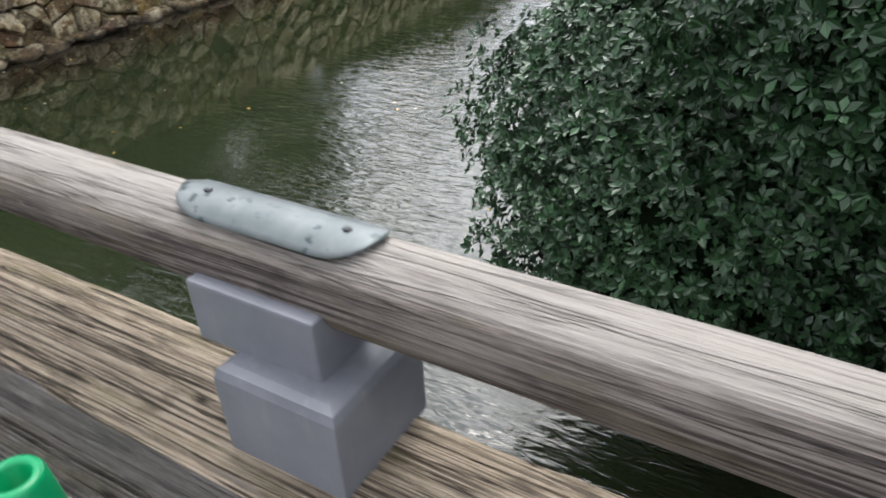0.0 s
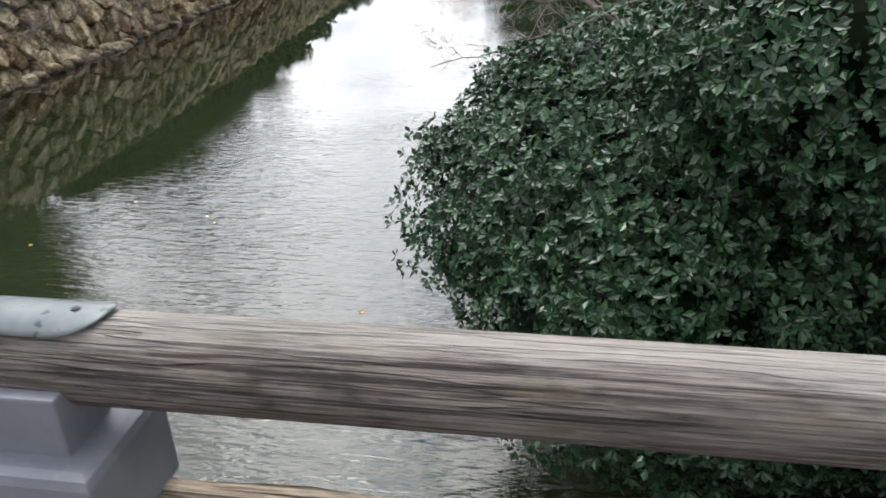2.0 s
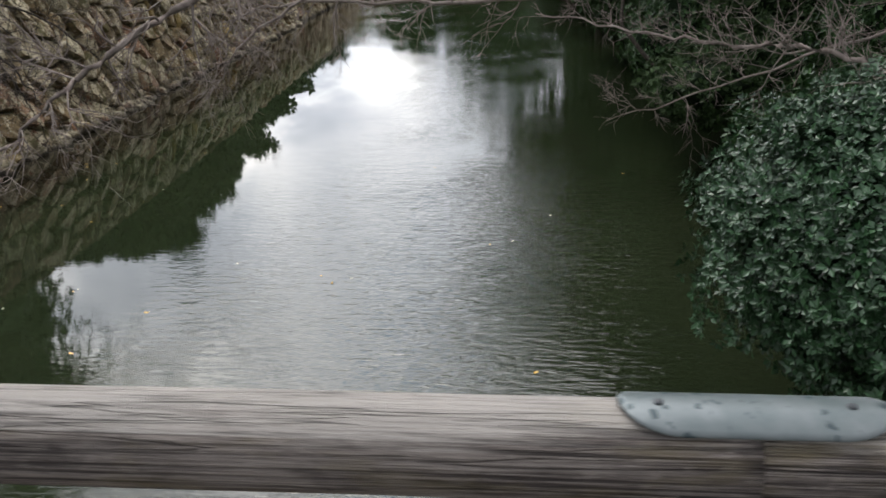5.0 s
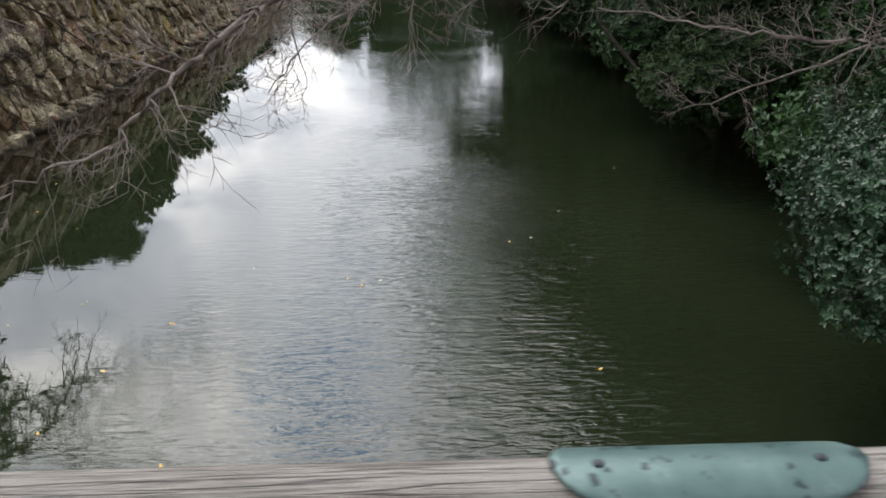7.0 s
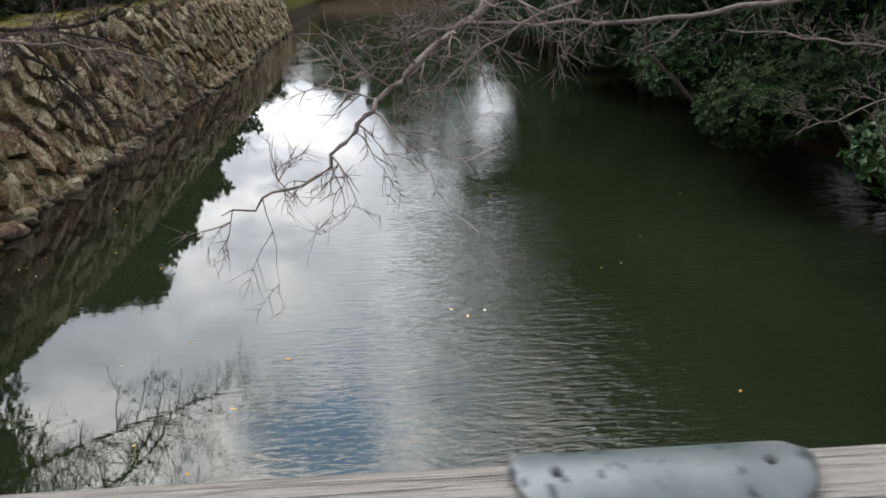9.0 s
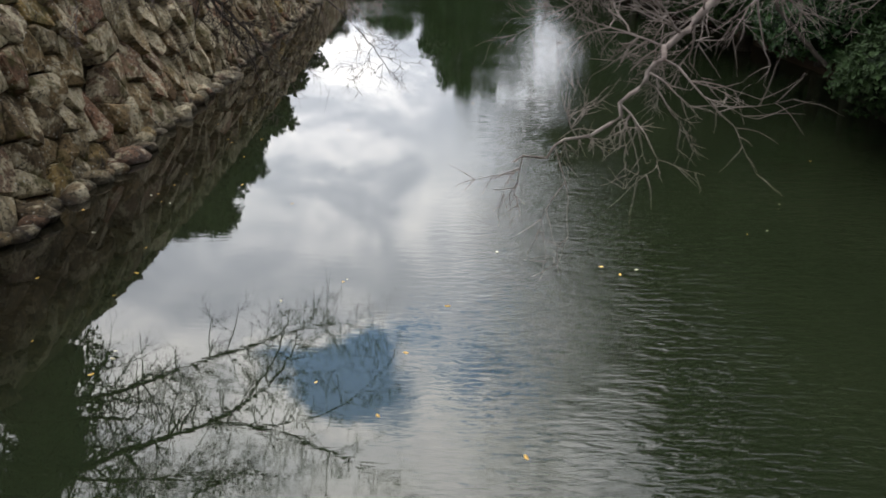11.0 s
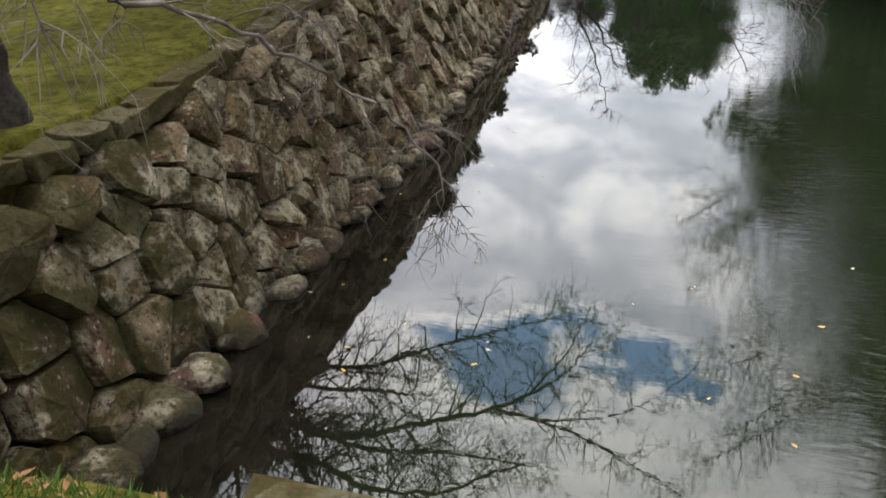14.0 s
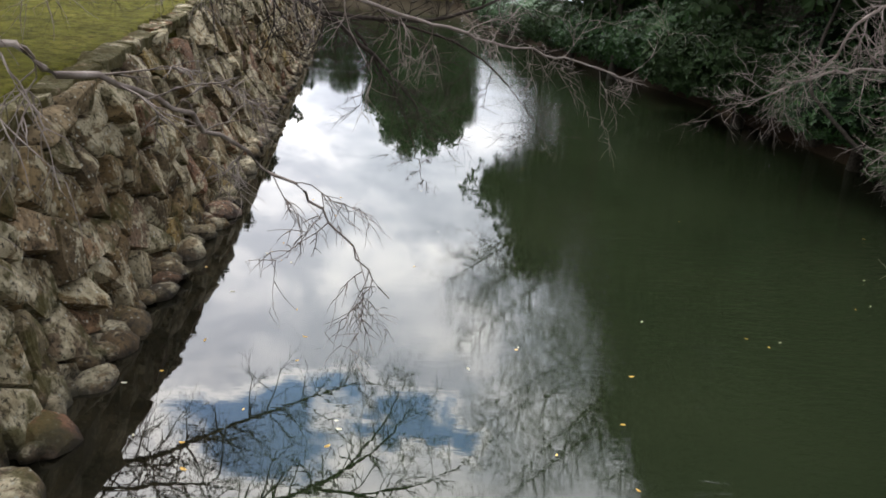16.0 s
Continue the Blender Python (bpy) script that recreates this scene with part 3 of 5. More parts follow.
def build_railing(y_side, name, label):
    rail = thing(name, (0, y_side, 0), label, "railing")
    s = 1 if y_side >= -0.5 else -1
    ends = [POSTS[0] + 2.0, POSTS[1], POSTS[4], POSTS[6], BRIDGE_END + 0.09]
    for k, (a, b) in enumerate(zip(ends, ends[1:])):
        if a - b < 0.3:
            continue
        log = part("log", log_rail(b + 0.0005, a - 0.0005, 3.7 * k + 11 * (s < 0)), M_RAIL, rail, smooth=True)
        log.location = ((a + b) / 2, 0, RAIL_Z)
    for k, (a, b) in enumerate(((5.551, 1.4), (1.4, -2.9), (-2.9, -7.2), (-7.2, -11.4), (-11.4, BRIDGE_END + 0.11))):
        near = -0.195 if k < 3 else -0.135
        beam = part("beam", timber(b + 0.002, a - 0.002, near, 0.062, 0.185, 0.345, 5.1 * k + 2), M_BEAM, rail, "split and mossy timber beam")
        beam.location, beam.scale = ((a + b) / 2, (near + 0.062) / 2 * s, 0.265), (1, s, 1)
        for x in np.arange(b + 0.4, a - 0.2, 1.0):
            bm = bmesh.new()
            box(bm, (x - 0.09, -0.12, 0.0), (x + 0.09, 0.03, 0.19), 0.008)
            part("packing_block", bm, M_DECK, rail).scale = (1, s, 1)
    for x in POSTS:
        post = thing("post", (x, 0, 0.34), "", "")
        post.parent = rail
        for key in list(post.keys()):
            del post[key]
        bm = bmesh.new()
        box(bm, (-0.040, -0.138, 0.0), (0.176, 0.075, 0.166))
        top = [e for e in bm.edges if all(v.co.z > 0.1 for v in e.verts)]
        bmesh.ops.bevel(bm, geom=top, offset=0.034, segments=4, affect="EDGES", profile=0.7)
        part("base_block", bm, M_GREY if x > -3.5 else M_POST, post).scale = (1, s, 1)
        bm = bmesh.new()
        box(bm, (-0.108, -0.092, 0.160), (0.122, 0.02, 0.266), 0.005)
        part("saddle_block", bm, M_GREY if x > -3.5 else M_DECK, post).scale = (1, s, 1)
        plate = part("copper_plate", copper_plate(), M_COPPER if -7.5 < x < -5.5 else M_PEWTER, rail, "verdigris copper plate with dark spots", True)
        plate.location = (x, 0.0, RAIL_Z)
        plate.scale = (0.76 if -8.5 < x < -8.0 else 1.0, 1, 1)
        plate.rotation_euler = (radians(-4 * s), 0, 0)
        for dx in (-0.125, 0.125):
            head = part("nail_head", nail_head(), M_NAIL, plate)
            head.location = (dx, -0.006, RAIL_R * 1.03 + 0.007)
    return rail


build_railing(0.0, "bridge_railing", "weathered grey log railing with grey-clad posts on a timber beam")
build_railing(-3.4, "bridge_railing", "weathered log railing along the far edge of the deck")


def build_newel(x, y):
    newel = thing("newel_post", (x, y, 0), "bridge end post with a verdigris copper onion finial", "newel post", group="bridge end posts")
    top = 1.224
    prof = [(0.002, 0.0), (0.006, -0.001), (0.0100, -0.004), (0.0122, -0.010), (0.0132, -0.020), (0.0160, -0.034), (0.0205, -0.046), (0.030, -0.057), (0.046, -0.067), (0.066, -0.082), (0.084, -0.103), (0.097, -0.126), (0.102, -0.150), (0.099, -0.174), (0.088, -0.200), (0.072, -0.220), (0.064, -0.234), (0.063, -0.252), (0.074, -0.264), (0.090, -0.276), (0.093, -0.300)]
    prof = [(r, top + z) for r, z in prof]
    part("finial", lathe(prof, 48), M_FINIAL, newel, "verdigris copper onion finial", True)
    part("copper_sleeve", lathe([(0.093, 0.916), (0.097, 0.906), (0.097, 0.63), (0.101, 0.62), (0.101, 0.59), (0.095, 0.585)], 40), M_COPPER, newel, "", True)
    bm = lathe([(0.093, 0.60), (0.094, 0.3), (0.096, -0.75)], 32)
    part("shaft", bm, M_RAIL, newel, "round grey wooden shaft", True)


for y in (0.028, -3.4):
    build_newel(BRIDGE_END, y)

# deck: boards along the bridge on cross bearers
deck = thing("bridge_deck", (0, 0, 0), "grey weathered plank bridge deck", "bridge deck", kind="structure")
for k in range(15):
    y0 = -3.62 + 0.25 * k
    bm = timber(-14.55, 5.5, y0, y0 + 0.2495, -0.06, 0.0, 3.3 * k, 40)
    b_ = part("plank", bm, M_DECK, deck)
    b_.location = ((-14.55 + 5.5) / 2, y0 + 0.125, -0.03 - 0.002 * (k % 3))
for x in np.arange(-14, 5.5, 2.0):
    bm = bmesh.new()
    box(bm, (x - 0.12, -3.7, -0.34), (x + 0.12, 0.12, -0.066), 0.01)
    part("bearer", bm, M_BEAM, deck)
for y in (-3.0, -1.7, -0.5):
    bm = bmesh.new()
    box(bm, (-14.5, y - 0.16, -0.72), (5.5, y + 0.16, -0.345), 0.015)
    part("girder", bm, M_BEAM, deck)
for x in (-9.5, -4.0, 1.5):
    for y in (-3.0, -0.6):
        bm = lathe([(0.16, -0.73), (0.17, -5.5)], 20)
        bmesh.ops.translate(bm, vec=(x, y, 0), verts=bm.verts)
        part("pile", bm, M_BEAM, deck, "", True)

# a green and white plastic pole stands on the deck by the rail
pole = thing("barrier_pole", (-0.61, -0.34, 0), "green topped white plastic barrier pole on the deck", "barrier pole")
part("cap", lathe([(0.024, 0.255), (0.026, 0.345), (0.032, 0.352), (0.042, 0.350), (0.046, 0.343), (0.053, 0.262), (0.053, 0.25)], 32), M_GREEN, pole, "green plastic cap", True)
part("tube", lathe([(0.047, 0.262), (0.05, 0.255), (0.06, 0.235), (0.06, 0.02), (0.09, 0.0)], 32), M_WHITE, pole, "white plastic tube", True)


# ---- the stone wall ----
def cells(u0, u1, v0, v1, du, dv, seed):
    """Irregular polygons that fill a strip, as masons fit field stones: each is the part of the strip nearest to its own middle."""
    rng = random.Random(seed)
    sites = []
    rows = max(1, round((v1 - v0) / dv))
    for r in range(rows):
        u = u0 + (0.5 if r % 2 else 0.0) * du
        while u < u1:
            sites.append((u + rng.uniform(-0.34, 0.34) * du, v0 + (r + 0.5 + rng.uniform(-0.42, 0.42)) * (v1 - v0) / rows))
            u += du * rng.choice((0.42, 0.6, 0.8, 0.95, 1.2, 1.5))
    out = []
    for i, (a, b) in enumerate(sites):
        poly = [(a - 1.5 * du, v0), (a + 1.5 * du, v0), (a + 1.5 * du, v1), (a - 1.5 * du, v1)]
        for j, (c, d) in enumerate(sites):
            if i == j or abs(a - c) > 3 * du or abs(b - d) > 3 * dv:
                continue
            mx, my, nx, ny = (a + c) / 2, (b + d) / 2, c - a, d - b
            cut = []
            for p, q in zip(poly, poly[1:] + poly[:1]):
                fp, fq = (p[0] - mx) * nx + (p[1] - my) * ny, (q[0] - mx) * nx + (q[1] - my) * ny
                if fp <= 0:
                    cut.append(p)
                if fp * fq < 0:
                    k = fp / (fp - fq)
                    cut.append((p[0] + k * (q[0] - p[0]), p[1] + k * (q[1] - p[1])))
            poly = cut
            if len(poly) < 3:
                break
        if len(poly) >= 3:
            out.append(((a, b), poly))
    return out


def stone_shape(poly, rng, at):
    """Vertices and faces of one split stone: at(u, v, out) sets it on the wall's face."""
    marks = []
    for p, q in zip(poly, poly[1:] + poly[:1]):
        d = math.dist(p, q)
        if d < 0.05:
            continue
        for k in ((0.07, 0.5, 0.93) if d > 0.34 else (0.12, 0.88)):
            marks.append((p[0] + (q[0] - p[0]) * k, p[1] + (q[1] - p[1]) * k))
    m = len(marks)
    cx = sum(p[0] for p in marks) / m
    cy = sum(p[1] for p in marks) / m
    big = min(1.0, max(math.dist(p, (cx, cy)) for p in marks) / 0.45)
    bulge = rng.uniform(0.07, 0.26) * big
    tilt_u, tilt_v = rng.uniform(-0.30, 0.30), rng.uniform(-0.42, 0.18)
    seed = rng.uniform(0, 90)
    ax, ay = cx + rng.uniform(-0.12, 0.12) * big, cy + rng.uniform(-0.10, 0.10) * big
    shrink = rng.uniform(0.93, 0.985)
    verts = []
    for scale, out in ((0.94, -0.36), (1.0, -0.02), (0.93, 0.8), (0.60, 1.0)):
        for k, (u, v) in enumerate(marks):
            s = shrink * scale + rng.uniform(-0.03, 0.02)
            mx, my = (cx, cy) if out < 0.9 else (ax, ay)
            du, dv = (u - mx) * s, (v - my) * s
            o = out * bulge + tilt_u * (mx + du - cx) + tilt_v * (my + dv - cy) if out > 0.1 else out
            o += 0.045 * wob(mx + du, my + dv, out, 2.6, seed) + rng.uniform(-0.014, 0.014)
            verts.append(at(mx + du, my + dv, o))
    verts.append(at(ax, ay, bulge * rng.uniform(0.95, 1.25) + tilt_u * (ax - cx) + tilt_v * (ay - cy)))
    faces = []
    for r in range(3):
        for k in range(m):
            k2 = (k + 1) % m
            faces.append((r * m + k, r * m + k2, (r + 1) * m + k2, (r + 1) * m + k))
    faces += [(3 * m + k, 3 * m + (k + 1) % m, 4 * m) for k in range(m)]
    return verts, faces


def on_wall(y, h, out):
    """A place on the battered face: y along the wall, h above the water, out from the face."""
    lean = math.hypot(1, BATTER)
    return (wall_foot(y) - BATTER * h + out / lean, y, WATER + h + out * BATTER / lean)


wall = thing("wall_west", (0, 0, 0), "dry-laid wall of rough lichened field stones along the moat", "stone wall", kind="structure")
rng = random.Random(5)
far_v, far_f, count = [], [], 0


def wall_height(u):
    return wall_top(u) - WATER + 0.02


def at_wall(u, v, out):
    return on_wall(u, -0.12 + v, out)


def trimmed(strip, u0, u1):
    """Stones between u0 and u1, cut off under the coping."""
    kept = []
    for (a, b), poly in strip:
        if b > wall_height(a) - 0.10 or not u0 < a < u1:
            continue
        kept.append(((a, b), [(min(max(u, u0), u1), min(v, wall_height(u))) for u, v in poly]))
    return kept


# smaller stones by the bridge, larger ones farther along
strip = trimmed(cells(3.0, 17.2, 0.0, 4.4, 0.84, 0.60, 3), 2.0, 17.0) + trimmed(cells(16.8, 100, 0.0, 5.4, 1.12, 0.80, 8), 17.0, 101.0)
strip.sort(key=lambda c: c[0][0])
for mid, poly in strip:
    vs, fs = stone_shape(poly, rng, at_wall)
    if count < 285:
        ob = raw("stone", vs, fs, M_ROCK, wall)
        count += 1
    else:
        far_f += [tuple(i + len(far_v) for i in f) for f in fs]
        far_v += vs
tagged(raw("stone_course", far_v, far_f, M_ROCKS, wall), "distant run of rough wall stones", kind="stuff")


y = 3.4
while y < 46:
    ln = rng.uniform(0.5, 1.1)
    bm = bmesh.new()
    box(bm, (-0.32, -ln / 2 + 0.012, -0.20), (0.11, ln / 2 - 0.012, 0.055), 0.03)
    bmesh.ops.subdivide_edges(bm, edges=[e for e in bm.edges if e.calc_length() > 0.2], cuts=2, use_grid_fill=True)
    for v in bm.verts:
        v.co += Vector((wob(*v.co, 3, y), wob(*v.co, 3, y + 5), wob(*v.co, 3, y + 9))) * 0.09
    ob = part("coping_stone", bm, M_COPING, wall)
    m = y + ln / 2
    ob.location = (wall_foot(m) - BATTER * (wall_top(m) - WATER) - 0.03 + rng.uniform(-0.06, 0.05), m, wall_top(m) - 0.07 + rng.uniform(-0.04, 0.02))
    ob.rotation_euler = (math.atan(wall_top(m + 0.5) - wall_top(m - 0.5)) + rng.uniform(-0.02, 0.02), rng.uniform(-0.04, 0.06), 0.06 if m > 18 else 0.0)
    y += ln


def boulder(size, seed):
    bm = bmesh.new()
    bmesh.ops.create_icosphere(bm, subdivisions=2, radius=1.0)
    for v in bm.verts:
        n = v.co.normalized()
        v.co = n * (1 + 0.28 * wob(n.x, n.y, n.z, 1.1, seed) + 0.12 * wob(n.x, n.y, n.z, 2.6, seed))
        v.co.x, v.co.y, v.co.z = v.co.x * size[0], v.co.y * size[1], v.co.z * size[2]
    return bm


y = 3.6
k = 0
while y < 60:
    s = rng.uniform(0.16, 0.42)
    ob = part("toe_stone", boulder((s * rng.uniform(0.8, 1.3), s * rng.uniform(0.9, 1.5), s * rng.uniform(0.5, 0.8)), 1.7 * k), M_ROCK, wall, smooth=k % 2 == 0)
    ob.location = (wall_foot(y) + rng.uniform(0.02, 0.42), y, WATER + rng.uniform(-0.06, 0.12))
    ob.rotation_euler = (rng.uniform(-0.3, 0.3), rng.uniform(-0.2, 0.4), rng.uniform(0, 6))
    y += s * rng.uniform(0.9, 1.9)
    k += 1


# ---- trees and shrubs ----
def tube(verts, faces, pts, radii, sides=5):
    start = len(verts)
    for i, p in enumerate(pts):
        d = (pts[min(i + 1, len(pts) - 1)] - pts[max(i - 1, 0)]).normalized()
        a = d.orthogonal().normalized()
        b = d.cross(a)
        for k in range(sides):
            t = 2 * math.pi * k / sides
            verts.append(p + radii[i] * (math.cos(t) * a + math.sin(t) * b))
    for i in range(len(pts) - 1):
        for k in range(sides):
            a, b = start + i * sides + k, start + i * sides + (k + 1) % sides
            faces.append((a, b, b + sides, a + sides))


def curve_through(pts, per=6, wiggle=0.0, rng=None):
    out = []
    pts = [Vector(p) for p in pts]
    ext = [2 * pts[0] - pts[1]] + pts + [2 * pts[-1] - pts[-2]]
    for i in range(1, len(ext) - 2):
        p0, p1, p2, p3 = ext[i - 1:i + 3]
        for k in range(per):
            t = k / per
            q = 0.5 * ((2 * p1) + (p2 - p0) * t + (2 * p0 - 5 * p1 + 4 * p2 - p3) * t * t + (3 * p1 - p0 - 3 * p2 + p3) * t ** 3)
            if rng and (i > 1 or k):
                q = q + Vector((rng.gauss(0, wiggle), rng.gauss(0, wiggle), rng.gauss(0, wiggle)))
            out.append(q)
    out.append(pts[-1])
    return out


def sprout(store, base, way, length, r, level, rng, droop, spread=0.9):
    """A twig that forks into finer ones."""
    n = 5 if level else 4
    pts, radii = [base.copy()], [r]
    d = way.normalized()
    for i in range(n):
        d = (d + Vector((rng.gauss(0, 0.16), rng.gauss(0, 0.16), rng.gauss(0, 0.13) - droop))).normalized()
        pts.append(pts[-1] + d * length / n)
        radii.append(r * (1 - 0.75 * (i + 1) / n))
    tube(store[0], store[1], pts, radii, 5 if r > 0.02 else (4 if r > 0.008 else 3))
    if level == 0:
        return
    kids = rng.randint(3, 6)
    for c in range(kids):
        i = rng.randint(1, n)
        side = d.orthogonal()
        side.rotate(Matrix.Rotation(rng.uniform(0, 2 * math.pi), 3, d))
        sprout(store, pts[i], (d + side * spread * rng.uniform(0.5, 1.2)).normalized(), length * rng.uniform(0.45, 0.75), radii[i] * 0.7 + 0.0022, level - 1, rng, droop, spread)


def bare_limb(store, pts, r0, r1, rng, twigs, length, level, droop=0.05, wiggle=0.02, from_=0.15):
    line = curve_through(pts, 7, wiggle, rng)
    n = len(line) - 1
    radii = [r0 + (r1 - r0) * (i / n) ** 0.8 for i in range(n + 1)]
    tube(store[0], store[1], line, radii, 8 if r0 > 0.05 else 6)
    for c in range(twigs):
        i = min(n, int(n * (from_ + (1 - from_) * (c + rng.random()) / twigs)))
        d = (line[min(i + 1, n)] - line[max(i - 1, 0)]).normalized()
        side = d.orthogonal()
        side.rotate(Matrix.Rotation(rng.uniform(0, 2 * math.pi), 3, d))
        grow = length * rng.uniform(0.5, 1.1) * (1 - 0.4 * i / n)
        sprout(store, line[i], (d * 0.8 + side).normalized(), grow, max(0.0055, radii[i] * 0.45), level, rng, droop)


def leaf_cloud(lobes, count, size, rng, up=0.35, shell=0.35, whorl=5, drop=None):
    """Sprays of leaves through the outer shell of a group of rounded masses, with gaps. Returns vertices and faces."""
    verts, faces = [], []
    weight = [a * b + b * c + a * c for _, (a, b, c) in lobes]
    for _ in range(count):
        (cx, cy, cz), (a, b, c) = rng.choices(lobes, weight)[0]
        d = Vector((rng.gauss(0, 1), rng.gauss(0, 1), rng.gauss(0, 1))).normalized()
        lump = 1 + 0.16 * wob(d.x + cx, d.y + cy, d.z + cz, 2.2, 1) + 0.10 * wob(d.x + cx, d.y + cy, d.z + cz, 6.0, 2)
        k = lump * (1 - shell * rng.random() ** 1.7)
        p = Vector((cx + a * d.x * k, cy + b * d.y * k, cz + c * d.z * k))
        if drop is not None and drop(p):
            continue
        axis = Vector((d.x / a, d.y / b, d.z / c)).normalized() + Vector((0, 0, up)) + Vector((rng.gauss(0, 0.35), rng.gauss(0, 0.35), rng.gauss(0, 0.35)))
        axis.normalize()
        s1 = axis.orthogonal().normalized()
        s2 = axis.cross(s1)
        turn0 = rng.uniform(0, 6.28)
        for w in range(whorl):
            t = turn0 + 6.28 * w / whorl + rng.gauss(0, 0.25)
            out = (math.cos(t) * s1 + math.sin(t) * s2)
            lift = rng.uniform(0.15, 0.9)
            way = (out + axis * lift).normalized()
            side = way.cross(axis)
            side = side.normalized() if side.length > 1e-4 else s1
            nor = side.cross(way)
            ln = size * rng.uniform(0.7, 1.25)
            wd = ln * 0.28
            i = len(verts)
            q = p + way * ln * 0.12
            verts += [q, q + way * ln * 0.55 + side * wd + nor * wd * 0.35, q + way * ln, q + way * ln * 0.55 - side * wd + nor * wd * 0.35, q + way * ln * 0.5]
            faces += [(i, i + 4, i + 1), (i + 1, i + 4, i + 2), (i, i + 3, i + 4), (i + 3, i + 2, i + 4)]
    return verts, faces


def shade_core(lobes, k, mat, parent, name="crown_core"):
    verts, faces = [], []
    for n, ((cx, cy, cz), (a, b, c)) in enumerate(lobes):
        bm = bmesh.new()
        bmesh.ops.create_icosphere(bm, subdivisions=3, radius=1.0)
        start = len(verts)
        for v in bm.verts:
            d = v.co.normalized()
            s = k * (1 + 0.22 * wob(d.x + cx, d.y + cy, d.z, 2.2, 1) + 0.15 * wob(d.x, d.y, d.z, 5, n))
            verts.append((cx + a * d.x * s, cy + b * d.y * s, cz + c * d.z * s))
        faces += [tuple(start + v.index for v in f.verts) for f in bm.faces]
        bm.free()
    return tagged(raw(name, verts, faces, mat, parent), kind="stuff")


def evergreen(name, at, lobes, count, size, leaf, label, trunk=None, seed=1, whorl=5, core=0.72, shell=0.35):
    rng = random.Random(seed)
    tree = thing(name, at, label, "tree" if "tree" in name else "shrub")
    inv = Vector(at)
    v, f = leaf_cloud(lobes, count, size, rng, whorl=whorl, shell=shell)
    crown = raw("crown", [p - inv for p in v], f, leaf, tree)
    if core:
        # solid core; M_CORE's dark colour stands for the shade among small leaves
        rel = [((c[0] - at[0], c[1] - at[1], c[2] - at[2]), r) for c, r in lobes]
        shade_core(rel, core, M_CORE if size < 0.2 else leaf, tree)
    tv, tf = [], []
    for pts, r0, r1 in trunk or []:
        line = curve_through(pts, 6, 0.015, rng)
        n = len(line) - 1
        tube(tv, tf, [p - inv for p in line], [r0 + (r1 - r0) * i / n for i in range(n + 1)], 9)
    if tv:
        raw("trunk", tv, tf, M_BARK, tree, smooth=True)
    return tree


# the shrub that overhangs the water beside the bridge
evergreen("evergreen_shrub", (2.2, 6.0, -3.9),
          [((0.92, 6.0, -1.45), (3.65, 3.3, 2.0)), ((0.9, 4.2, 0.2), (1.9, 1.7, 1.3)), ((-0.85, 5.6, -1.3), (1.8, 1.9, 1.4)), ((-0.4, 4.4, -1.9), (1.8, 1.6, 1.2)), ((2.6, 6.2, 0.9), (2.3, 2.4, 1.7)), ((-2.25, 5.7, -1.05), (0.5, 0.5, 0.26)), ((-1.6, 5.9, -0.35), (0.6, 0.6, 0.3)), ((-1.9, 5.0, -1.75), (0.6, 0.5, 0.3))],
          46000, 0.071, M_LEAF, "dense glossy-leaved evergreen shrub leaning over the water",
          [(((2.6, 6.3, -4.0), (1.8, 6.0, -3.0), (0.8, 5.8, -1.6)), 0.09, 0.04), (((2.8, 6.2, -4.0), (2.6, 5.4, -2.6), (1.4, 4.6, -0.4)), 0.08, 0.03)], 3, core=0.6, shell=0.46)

# broad-leaved boughs above it
evergreen("evergreen_tree", (4.6, 5.2, -2.6),
          [((3.2, 5.0, 2.6), (2.6, 2.6, 1.8)), ((1.6, 3.9, 1.5), (1.5, 1.4, 1.0)), ((4.6, 7.5, 4.5), (3.0, 3.2, 2.4))],
          5200, 0.13, M_LEAF_WARM, "broad-leaved evergreen tree with drooping outer boughs",
          [(((4.6, 5.2, -2.8), (4.4, 5.2, 0.0), (4.0, 5.4, 3.5)), 0.16, 0.06)], 8)

